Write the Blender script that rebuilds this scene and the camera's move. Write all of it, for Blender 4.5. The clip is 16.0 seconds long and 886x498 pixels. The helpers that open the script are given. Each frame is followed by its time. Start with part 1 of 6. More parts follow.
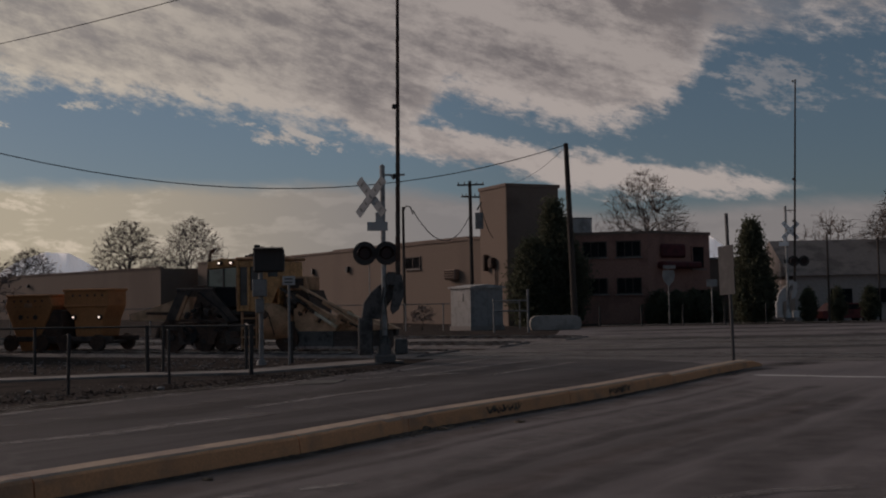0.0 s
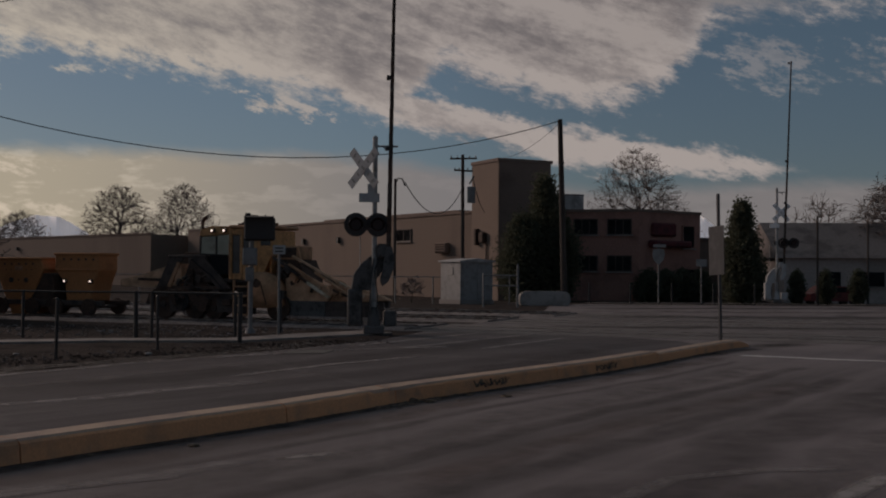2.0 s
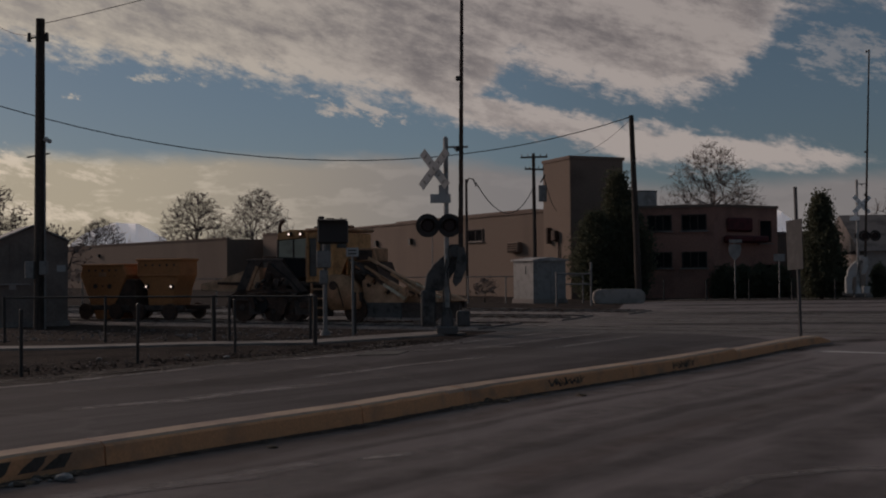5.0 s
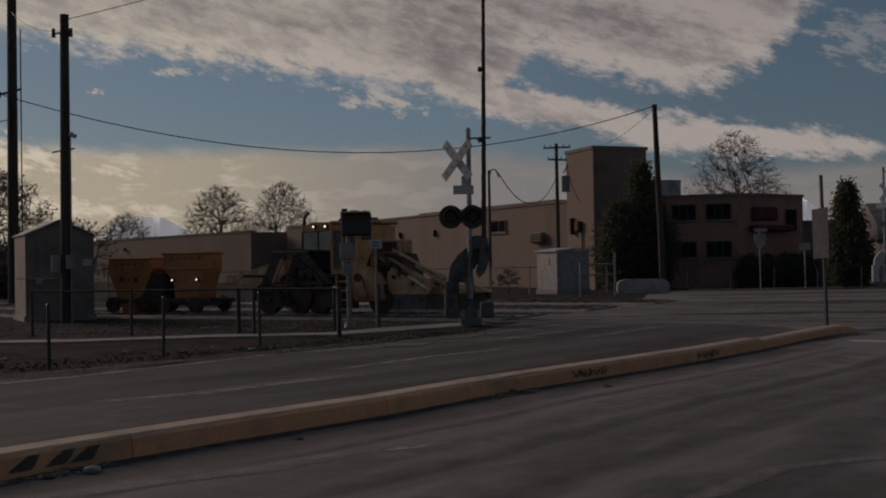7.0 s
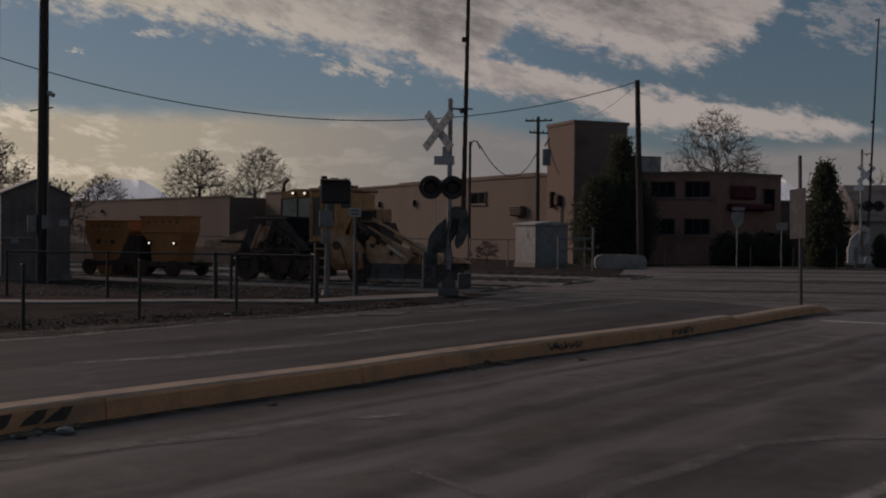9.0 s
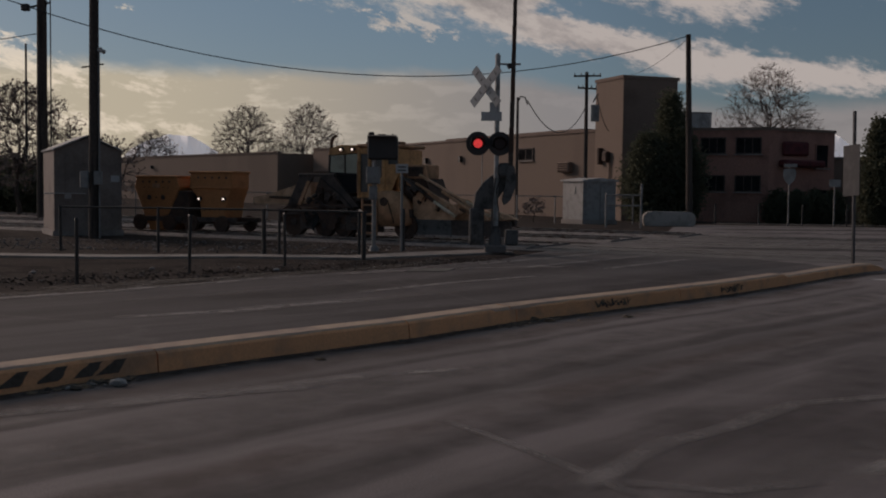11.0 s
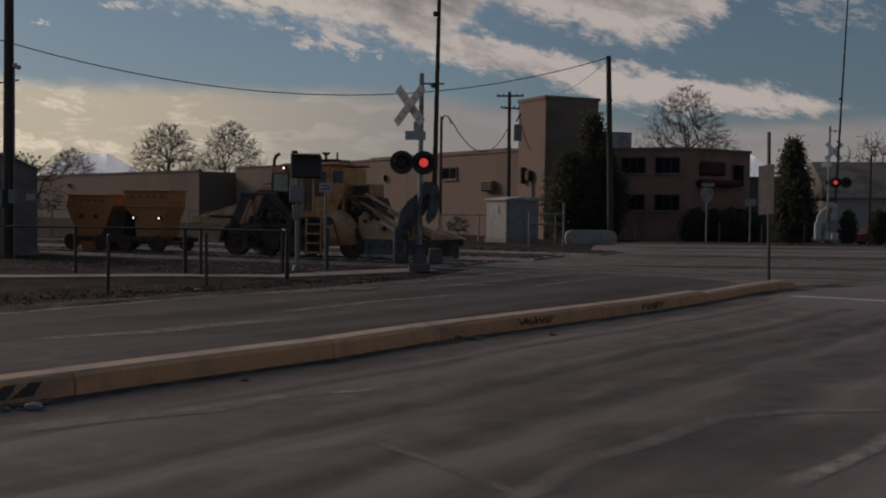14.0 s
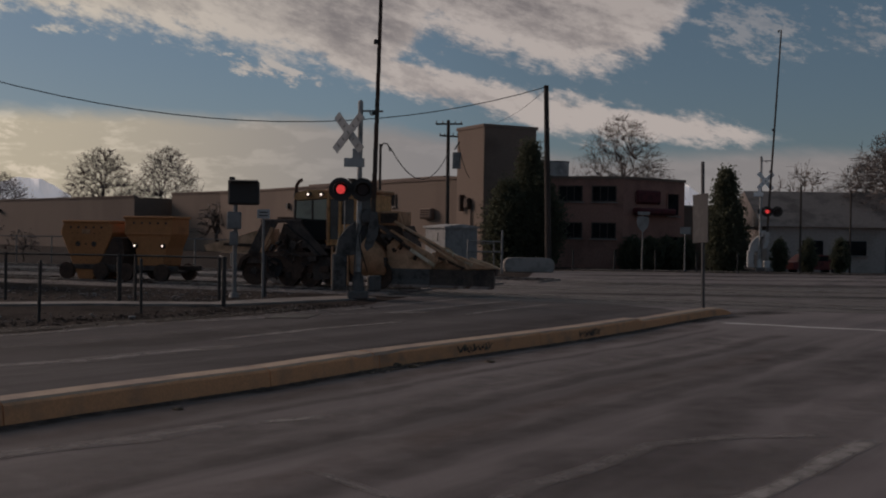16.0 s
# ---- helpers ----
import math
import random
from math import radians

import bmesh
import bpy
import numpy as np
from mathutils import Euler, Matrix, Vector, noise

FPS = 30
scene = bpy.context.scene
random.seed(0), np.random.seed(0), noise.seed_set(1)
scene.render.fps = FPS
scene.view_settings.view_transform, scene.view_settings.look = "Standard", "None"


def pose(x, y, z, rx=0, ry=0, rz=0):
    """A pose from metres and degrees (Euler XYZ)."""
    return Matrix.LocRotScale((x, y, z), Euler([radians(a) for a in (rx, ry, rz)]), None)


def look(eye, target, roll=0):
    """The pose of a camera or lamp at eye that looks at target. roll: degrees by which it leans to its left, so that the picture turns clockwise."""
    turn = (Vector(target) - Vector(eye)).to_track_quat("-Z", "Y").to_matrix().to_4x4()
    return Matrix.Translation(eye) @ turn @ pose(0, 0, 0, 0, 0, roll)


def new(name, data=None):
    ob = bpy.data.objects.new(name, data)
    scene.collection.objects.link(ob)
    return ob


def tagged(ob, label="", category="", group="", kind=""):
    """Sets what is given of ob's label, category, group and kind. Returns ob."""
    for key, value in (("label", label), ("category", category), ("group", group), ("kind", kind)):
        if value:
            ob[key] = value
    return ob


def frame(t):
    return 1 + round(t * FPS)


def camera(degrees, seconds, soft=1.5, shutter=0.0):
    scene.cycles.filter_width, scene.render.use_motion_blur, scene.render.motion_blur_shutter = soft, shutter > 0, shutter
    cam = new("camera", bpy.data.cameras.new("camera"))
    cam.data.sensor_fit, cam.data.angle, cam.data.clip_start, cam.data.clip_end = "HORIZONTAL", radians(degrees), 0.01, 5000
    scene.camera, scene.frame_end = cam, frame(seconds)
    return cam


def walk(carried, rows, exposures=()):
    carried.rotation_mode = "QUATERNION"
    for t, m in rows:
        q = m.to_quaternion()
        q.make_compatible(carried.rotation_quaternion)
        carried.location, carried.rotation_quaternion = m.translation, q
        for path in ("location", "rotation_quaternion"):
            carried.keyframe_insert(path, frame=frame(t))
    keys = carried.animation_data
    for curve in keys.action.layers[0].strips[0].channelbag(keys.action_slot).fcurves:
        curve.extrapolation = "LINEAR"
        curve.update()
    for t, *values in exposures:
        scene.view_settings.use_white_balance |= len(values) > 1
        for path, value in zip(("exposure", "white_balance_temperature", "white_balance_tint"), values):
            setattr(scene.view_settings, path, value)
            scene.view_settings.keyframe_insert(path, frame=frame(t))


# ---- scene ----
cam = camera(44.8, 16.0, soft=2.0)
walk(cam, [
    (0, pose(0, 0, 1.55, 92.62, 1.00, 0.00)),
    (0.5, pose(0, 0, 1.55, 92.21, 0.43, -0.68)),
    (1, pose(0, 0, 1.55, 91.38, 0.19, -0.82)),
    (1.5, pose(0, 0, 1.55, 91.27, 0.34, -0.63)),
    (2, pose(0, 0, 1.55, 91.19, -0.46, -0.53)),
    (2.5, pose(0, 0, 1.55, 90.84, 0.32, -0.16)),
    (3, pose(0, 0, 1.55, 90.80, -0.11, 1.23)),
    (3.5, pose(0, 0, 1.55, 91.63, 0.23, 2.92)),
    (4, pose(0, 0, 1.55, 91.79, 0.45, 3.13)),
    (4.2, pose(0, 0, 1.55, 91.69, 0.58, 3.04)),
    (6.5, pose(0, 0, 1.55, 90.78, 0.66, 4.39)),
    (7, pose(0, 0, 1.55, 90.75, 0.93, 4.58)),
    (7.5, pose(0, 0, 1.55, 90.63, 0.20, 4.83)),
    (8, pose(0, 0, 1.55, 90.46, -0.30, 4.93)),
    (8.5, pose(0, 0, 1.55, 89.99, -0.86, 3.85)),
    (9, pose(0, 0, 1.55, 89.17, -0.60, 3.45)),
    (9.5, pose(0, 0, 1.55, 87.31, -1.04, 5.29)),
    (9.7, pose(0, 0, 1.55, 86.59, -0.93, 5.78)),
    (12, pose(0, 0, 1.55, 86.98, -0.46, 6.02)),
    (12.5, pose(0, 0, 1.55, 86.96, -0.18, 6.09)),
    (13, pose(0, 0, 1.55, 87.10, -0.77, 5.68)),
    (13.5, pose(0, 0, 1.55, 87.50, -0.83, 3.36)),
    (14, pose(0, 0, 1.55, 87.87, -0.73, 1.91)),
    (14.5, pose(0, 0, 1.55, 88.33, -0.46, 0.93)),
    (15, pose(0, 0, 1.55, 88.76, -0.34, 0.13)),
    (15.5, pose(0, 0, 1.55, 89.10, -0.95, -0.48)),
    (16, pose(0, 0, 1.55, 89.37, -0.92, -1.35)),
], exposures=[(0.0, -0.07, 6650, 27), (1.5, -0.15, 6650, 27), (3.5, -0.15, 6650, 27), (7.0, -0.2, 6650, 27), (9.0, -0.15, 6650, 27), (9.5, -0.06, 6630, 27), (12.0, 0.16, 6600, 26), (16.0, 0.12, 6600, 26)])


# ---- world and sun ----
SUN_AZ, SUN_EL = -57.0, 20.0   # degrees; azimuth from the y axis, to the right


def build_world():
    w = bpy.data.worlds.new("sky")
    w.use_nodes = True
    scene.world = w
    nt = w.node_tree
    nt.nodes.clear()
    N, L = nt.nodes, nt.links

    def math_(op, a, b=None, clamp=False):
        n = N.new("ShaderNodeMath")
        n.operation, n.use_clamp = op, clamp
        for i, v in enumerate((a, b)):
            if v is None:
                continue
            if isinstance(v, (int, float)):
                n.inputs[i].default_value = v
            else:
                L.new(v, n.inputs[i])
        return n.outputs[0]

    def smooth(v, lo, hi):
        n = N.new("ShaderNodeMapRange")
        n.interpolation_type = "SMOOTHSTEP"
        L.new(v, n.inputs[0])
        n.inputs[1].default_value, n.inputs[2].default_value = lo, hi
        return n.outputs[0]

    def mix(fac, a, b):
        n = N.new("ShaderNodeMix")
        n.data_type = "RGBA"
        for i, v in ((0, fac), (6, a), (7, b)):
            if isinstance(v, (int, float)):
                n.inputs[i].default_value = v
            elif isinstance(v, tuple):
                n.inputs[i].default_value = (*v, 1)
            else:
                L.new(v, n.inputs[i])
        return n.outputs[2]

    def line(v, stops, lo, hi, top):
        """A broken line through (v, height) stops."""
        n = N.new("ShaderNodeMapRange")
        L.new(v, n.inputs[0])
        n.inputs[1].default_value, n.inputs[2].default_value = lo, hi
        r = N.new("ShaderNodeValToRGB")
        L.new(n.outputs[0], r.inputs[0])
        el = r.color_ramp.elements
        while len(el) < len(stops):
            el.new(0.5)
        for e, (x, y) in zip(el, stops):
            e.position = (x - lo) / (hi - lo)
            e.color = (y / top, y / top, y / top, 1)
        return math_("MULTIPLY", r.outputs[0], top)

    def fbm(vec, scale, detail, rough=0.55, stretch=(1, 1, 1), off=(0, 0, 0)):
        m = N.new("ShaderNodeMapping")
        L.new(vec, m.inputs[0])
        m.inputs["Scale"].default_value = stretch
        m.inputs["Location"].default_value = off
        n = N.new("ShaderNodeTexNoise")
        L.new(m.outputs[0], n.inputs["Vector"])
        n.inputs["Scale"].default_value, n.inputs["Detail"].default_value = scale, detail
        n.inputs["Roughness"].default_value = rough
        return n.outputs[0]

    tc = N.new("ShaderNodeTexCoord").outputs["Generated"]
    sep = N.new("ShaderNodeSeparateXYZ")
    L.new(tc, sep.inputs[0])
    az = math_("MULTIPLY", math_("ARCTAN2", sep.outputs[0], sep.outputs[1]), 57.2958)
    el = math_("MULTIPLY", math_("ARCSINE", sep.outputs[2]), 57.2958)
    comb = N.new("ShaderNodeCombineXYZ")
    L.new(az, comb.inputs[0])
    L.new(el, comb.inputs[1])
    p = comb.outputs[0]

    sky = N.new("ShaderNodeTexSky")
    sky.sky_type, sky.sun_disc = "NISHITA", False
    sky.sun_elevation, sky.sun_rotation = radians(SUN_EL), radians(SUN_AZ)
    sky.air_density, sky.dust_density = 1.0, 0.6
    hsv = N.new("ShaderNodeMix")
    hsv.data_type, hsv.blend_type = "RGBA", "MULTIPLY"
    hsv.inputs[0].default_value = 1.0
    L.new(sky.outputs[0], hsv.inputs[6])
    hsv.inputs[7].default_value = (0.055, 0.062, 0.066, 1)
    east = smooth(az, -6.0, 10.0)
    blue = mix(0.7, hsv.outputs[2], mix(east, (0.066, 0.121, 0.143), (0.037, 0.074, 0.088)))

    tilt = N.new("ShaderNodeMapping")
    tilt.inputs["Rotation"].default_value = (0, 0, radians(17))
    L.new(p, tilt.inputs[0])
    slant = tilt.outputs[0]
    big = math_("SUBTRACT", fbm(slant, 0.16, 9, 0.62, (0.7, 1.7, 1), (3.1, 7.7, 0)), 0.5)
    fine = math_("SUBTRACT", fbm(slant, 0.5, 10, 0.68, (0.7, 1.6, 1), (8.3, 1.2, 0)), 0.5)
    bulk = fbm(slant, 0.17, 7, 0.52, (0.3, 2.0, 1), (5.0, 2.6, 0))
    frill = math_("SUBTRACT", fbm(slant, 1.3, 9, 0.72, (0.6, 1.4, 1), (1.7, 6.1, 0)), 0.5)
    wob = math_("ADD", math_("MULTIPLY", big, 2.6), math_("ADD", math_("MULTIPLY", fine, 3.6), math_("MULTIPLY", frill, 3.4)))

    # the broad bank: everything above a falling line, ending in the right
    low = line(az, [(-60, 14.0), (-23.6, 11.3), (-19, 10.5), (-15.5, 10.5), (-11.8, 10.0), (-6.8, 9.0), (-2.5, 8.0), (-1.0, 9.2), (0.2, 10.9), (2.3, 10.0), (5.3, 9.3), (8, 8.8), (11.4, 9.3), (13.2, 10.3), (14.2, 12.6), (24, 13.4), (60, 16.0)], -60, 60, 20)
    bank = smooth(math_("ADD", math_("SUBTRACT", el, low), wob), -0.55, 0.95)
    wisp = math_("MULTIPLY", smooth(fine, -0.1, 0.16), 0.5)
    near_side = smooth(math_("ADD", az, math_("MULTIPLY", wob, 1.5)), 19.0, 11.5)
    thin = math_("ADD", near_side, math_("MULTIPLY", math_("SUBTRACT", 1.0, near_side), math_("ADD", wisp, 0.26)), True)
    bank = math_("MULTIPLY", bank, thin)
    # the long tail below it
    mid = line(az, [(-6, 9.6), (-2, 8.7), (2.3, 7.75), (6.7, 6.8), (11, 6.1), (16.5, 5.5), (20, 5.1)], -30, 40, 20)
    half = line(az, [(-8, 0.0), (-5, 0.7), (-2, 0.85), (2.3, 0.9), (6.7, 1.1), (11, 0.9), (16.5, 0.55), (20, 0.0)], -30, 40, 20)
    d = math_("SUBTRACT", half, math_("ABSOLUTE", math_("SUBTRACT", el, mid)))
    tail = smooth(math_("ADD", d, math_("MULTIPLY", wob, 0.6)), -0.25, 0.5)
    tail = math_("MULTIPLY", tail, smooth(half, 0.05, 0.5))
    # loose scraps
    scraps = smooth(math_("ADD", math_("SUBTRACT", 0.9, math_("ABSOLUTE", math_("SUBTRACT", el, 9.0))), math_("MULTIPLY", wob, 1.15)), 1.75, 2.3)
    scraps = math_("MULTIPLY", scraps, smooth(az, -2.0, -7.0))
    # loose clouds: one below the bank, thin mottled ones beside its end, low ones over the rooftops
    low_clouds = 0.0
    for caz, cel, wide, high, slope, dense in ((-8.2, 8.65, 2.7, 0.6, 0.22, 1.0), (17.4, 10.6, 2.9, 1.5, 0.12, 0.42), (22.4, 10.4, 2.0, 1.3, 0.1, 0.38), (-18.3, 10.0, 1.3, 0.3, 0.0, 0.8), (-27.2, 6.2, 3.4, 1.1, 0.33, 1.0), (-21.2, 5.0, 1.6, 0.45, 0.1, 0.75), (-24.2, 3.3, 3.0, 0.5, 0.15, 0.8), (-19.6, 3.0, 1.6, 0.32, 0.1, 0.7), (-12.0, 3.6, 0.8, 0.2, 0.0, 0.4)):
        ca = math_("SUBTRACT", az, caz)
        ce = math_("ADD", math_("SUBTRACT", el, cel), math_("MULTIPLY", ca, slope))
        ca = math_("DIVIDE", ca, wide)
        ce = math_("DIVIDE", ce, high)
        ell = math_("SUBTRACT", 1.0, math_("ADD", math_("MULTIPLY", ca, ca), math_("MULTIPLY", ce, ce)))
        lone = smooth(math_("ADD", ell, math_("ADD", math_("MULTIPLY", fine, 4.0), math_("MULTIPLY", frill, 7.5))), 0.1, 1.3)
        if cel < 7:
            low_clouds = math_("MAXIMUM", low_clouds, math_("MULTIPLY", lone, dense))
        else:
            scraps = math_("MAXIMUM", scraps, math_("MULTIPLY", lone, dense))
    mask = math_("MAXIMUM", math_("MAXIMUM", bank, tail), math_("MULTIPLY", scraps, 0.85))
    # the sky opens overhead and behind
    ahead = smooth(sep.outputs[1], 0.05, 0.6)
    mask = math_("MULTIPLY", mask, ahead)

    warm = smooth(az, 2.0, -24.0)
    lit = mix(warm, (0.368, 0.36, 0.314), (0.475, 0.468, 0.365))
    shade = mix(warm, (0.15, 0.15, 0.142), (0.235, 0.238, 0.212))
    tone = smooth(math_("ADD", math_("MULTIPLY", bulk, 1.0), math_("ADD", math_("MULTIPLY", fine, 0.75), math_("MULTIPLY", frill, 0.4))), 0.3, 0.66)
    deep = smooth(math_("ADD", math_("SUBTRACT", el, low), math_("MULTIPLY", big, 3.0)), 2.8, 0.2)
    tone = math_("ADD", math_("MULTIPLY", tone, 0.78), math_("MULTIPLY", deep, 0.5), True)
    cloud = mix(tone, shade, lit)
    col = mix(mask, blue, cloud)

    # the pale layer towards the horizon
    haze = mix(warm, (0.198, 0.202, 0.187), (0.415, 0.392, 0.27))
    veil = smooth(math_("ADD", math_("ADD", el, math_("MULTIPLY", big, 2.0)), math_("MULTIPLY", smooth(az, -4.0, 8.0), 1.5)), 6.5, 5.3)
    streak = smooth(fbm(p, 0.42, 8, 0.62, (0.45, 1.35, 1), (2.0, 4.0, 0)), 0.49, 0.58)
    haze = mix(math_("MULTIPLY", streak, math_("ADD", math_("MULTIPLY", warm, 0.55), 0.15)), haze, mix(warm, (0.31, 0.31, 0.28), (0.62, 0.585, 0.42)))
    rear = smooth(sep.outputs[1], -0.3, 0.5)
    haze = mix(rear, (0.36, 0.335, 0.325), haze)
    col = mix(math_("MULTIPLY", veil, 0.92), col, haze)
    col = mix(math_("MULTIPLY", math_("MULTIPLY", low_clouds, ahead), 0.75), col, (0.66, 0.62, 0.46))

    bg = N.new("ShaderNodeBackground")
    L.new(col, bg.inputs[0])
    bg.inputs[1].default_value = 1.0
    out = N.new("ShaderNodeOutputWorld")
    L.new(bg.outputs[0], out.inputs[0])


build_world()
sun = new("sun", bpy.data.lights.new("sun", "SUN"))
sun.data.energy, sun.data.angle, sun.data.color = 1.5, radians(18), (1.0, 0.86, 0.7)
_a, _e = radians(SUN_AZ), radians(SUN_EL)
sun.matrix_world = look((-40, 20, 40), Vector((-40, 20, 40)) - Vector((math.sin(_a) * math.cos(_e), math.cos(_a) * math.cos(_e), math.sin(_e))))


# ---- materials ----
def mat(name, color, rough=0.8, vary=0.25, scale=3.0, fine=40.0, bump=0.3, metal=0.0, other=None, stretch=(1, 1, 1), turn=0.0, emit=0.0, edge=(0.45, 0.65), spec=0.35, rand=0.0, depth=0.01):
    """A surface with grain and stains: a second colour in patches, fine speckle and relief."""
    m = bpy.data.materials.new(name)
    m.use_nodes = True
    nt = m.node_tree
    N, L = nt.nodes, nt.links
    b = N["Principled BSDF"]
    b.inputs["Roughness"].default_value = rough
    b.inputs["Metallic"].default_value = metal
    b.inputs["Specular IOR Level"].default_value = spec
    other = other or tuple(c * 0.55 for c in color)
    tc = N.new("ShaderNodeNewGeometry").outputs["Position"] if name.startswith("ground") else N.new("ShaderNodeTexCoord").outputs["Object"]
    mp = N.new("ShaderNodeMapping")
    L.new(tc, mp.inputs[0])
    mp.inputs["Rotation"].default_value = (0, 0, radians(turn))
    mp2 = N.new("ShaderNodeMapping")
    L.new(mp.outputs[0], mp2.inputs[0])
    mp2.inputs["Scale"].default_value = stretch
    n1 = N.new("ShaderNodeTexNoise")
    n1.inputs["Scale"].default_value, n1.inputs["Detail"].default_value, n1.inputs["Roughness"].default_value = scale, 8, 0.6
    L.new(mp2.outputs[0], n1.inputs["Vector"])
    r = N.new("ShaderNodeMapRange")
    r.interpolation_type = "SMOOTHSTEP"
    r.inputs[1].default_value, r.inputs[2].default_value = edge
    L.new(n1.outputs[0], r.inputs[0])
    mx = N.new("ShaderNodeMix")
    mx.data_type = "RGBA"
    mx.inputs[6].default_value, mx.inputs[7].default_value = (*color, 1), (*other, 1)
    L.new(r.outputs[0], mx.inputs[0])
    n2 = N.new("ShaderNodeTexNoise")
    n2.inputs["Scale"].default_value, n2.inputs["Detail"].default_value = fine, 5
    L.new(tc, n2.inputs["Vector"])
    r2 = N.new("ShaderNodeMapRange")
    r2.inputs[1].default_value, r2.inputs[2].default_value = 0.25, 0.75
    r2.inputs[3].default_value, r2.inputs[4].default_value = 1 - vary, 1 + vary
    L.new(n2.outputs[0], r2.inputs[0])
    fac = r2.outputs[0]
    if rand:
        oi = N.new("ShaderNodeObjectInfo")
        r3 = N.new("ShaderNodeMapRange")
        r3.inputs[3].default_value, r3.inputs[4].default_value = 1 - rand, 1 + rand
        L.new(oi.outputs["Random"], r3.inputs[0])
        mm = N.new("ShaderNodeMath")
        mm.operation = "MULTIPLY"
        L.new(fac, mm.inputs[0])
        L.new(r3.outputs[0], mm.inputs[1])
        fac = mm.outputs[0]
    vm = N.new("ShaderNodeVectorMath")
    vm.operation = "SCALE"
    L.new(mx.outputs[2], vm.inputs[0])
    L.new(fac, vm.inputs["Scale"])
    L.new(vm.outputs[0], b.inputs["Base Color"])
    if bump:
        bp = N.new("ShaderNodeBump")
        bp.inputs["Strength"].default_value, bp.inputs["Distance"].default_value = bump, depth
        L.new(n2.outputs[0], bp.inputs["Height"])
        L.new(bp.outputs[0], b.inputs["Normal"])
    if emit:
        b.inputs["Emission Color"].default_value = (*color, 1)
        b.inputs["Emission Strength"].default_value = emit
    return m


def ground_asphalt(name, base, wear, crack, road_turn):
    """Old asphalt: wheel streaks along the lane, patches, a net of sealed cracks."""
    m = mat(name, base, 0.85, 0.35, 0.8, 90.0, 0.4, other=wear, stretch=(0.09, 1.4, 1), turn=road_turn, edge=(0.38, 0.66))
    nt = m.node_tree
    N, L = nt.nodes, nt.links
    b = N["Principled BSDF"]
    src = b.inputs["Base Color"].links[0].from_socket
    pos = N.new("ShaderNodeNewGeometry").outputs["Position"]
    # cloudy dust
    n = N.new("ShaderNodeTexNoise")
    n.inputs["Scale"].default_value, n.inputs["Detail"].default_value = 0.55, 7
    L.new(pos, n.inputs["Vector"])
    r = N.new("ShaderNodeMapRange")
    r.inputs[1].default_value, r.inputs[2].default_value, r.inputs[3].default_value, r.inputs[4].default_value = 0.3, 0.7, 0.86, 1.14
    L.new(n.outputs[0], r.inputs[0])
    vm = N.new("ShaderNodeVectorMath")
    vm.operation = "SCALE"
    L.new(src, vm.inputs[0])
    L.new(r.outputs[0], vm.inputs["Scale"])
    # cracks
    nw = N.new("ShaderNodeTexNoise")
    nw.inputs["Scale"].default_value, nw.inputs["Detail"].default_value = 1.2, 4
    L.new(pos, nw.inputs["Vector"])
    ad = N.new("ShaderNodeVectorMath")
    ad.operation = "ADD"
    L.new(pos, ad.inputs[0])
    L.new(nw.outputs[1], ad.inputs[1])
    v = N.new("ShaderNodeTexVoronoi")
    v.feature = "DISTANCE_TO_EDGE"
    v.inputs["Scale"].default_value = 0.2
    L.new(ad.outputs[0], v.inputs["Vector"])
    rc = N.new("ShaderNodeMapRange")
    rc.inputs[1].default_value, rc.inputs[2].default_value, rc.inputs[3].default_value, rc.inputs[4].default_value = 0.003, 0.014, 0.35, 0.0
    L.new(v.outputs[0], rc.inputs[0])
    mx = N.new("ShaderNodeMix")
    mx.data_type = "RGBA"
    L.new(rc.outputs[0], mx.inputs[0])
    L.new(vm.outputs[0], mx.inputs[6])
    mx.inputs[7].default_value = (*crack, 1)
    L.new(mx.outputs[2], b.inputs["Base Color"])
    return m


ASPHALT = ground_asphalt("ground_asphalt", (0.155, 0.131, 0.13), (0.083, 0.07, 0.07), (0.155, 0.137, 0.134), -54)
DIRT = mat("ground_dirt", (0.052, 0.041, 0.036), 1.0, 0.55, 0.9, 11.0, 1.0, other=(0.02, 0.016, 0.015), depth=0.06, spec=0.03)
LANE = ground_asphalt("ground_lane", (0.096, 0.085, 0.085), (0.06, 0.052, 0.053), (0.15, 0.133, 0.13), -54)
BALLAST = mat("ground_ballast", (0.2, 0.172, 0.16), 0.95, 0.6, 1.2, 22.0, 1.0, other=(0.10, 0.086, 0.08), depth=0.06)
LANE.node_tree.nodes["Principled BSDF"].inputs["Specular IOR Level"].default_value = 0.1
CONCRETE = mat("ground_concrete", (0.21, 0.185, 0.168), 0.9, 0.2, 0.9, 30.0, 0.3, other=(0.14, 0.12, 0.108))
PANEL = mat("ground_panel", (0.115, 0.102, 0.095), 0.9, 0.3, 1.2, 30.0, 0.3, other=(0.07, 0.06, 0.056))
SIGNBACK = mat("sign_back", (0.075, 0.072, 0.072), 0.8, 0.15, 3.0, 30.0, 0.1, other=(0.1, 0.096, 0.095), spec=0.1)
SCRAWL = mat("scrawl", (0.06, 0.047, 0.04), 0.85, 0.3, 9.0, 60.0, 0.1, other=(0.2, 0.14, 0.09))
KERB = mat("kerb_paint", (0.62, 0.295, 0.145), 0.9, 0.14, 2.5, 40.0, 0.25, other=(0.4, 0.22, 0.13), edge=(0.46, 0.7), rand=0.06)
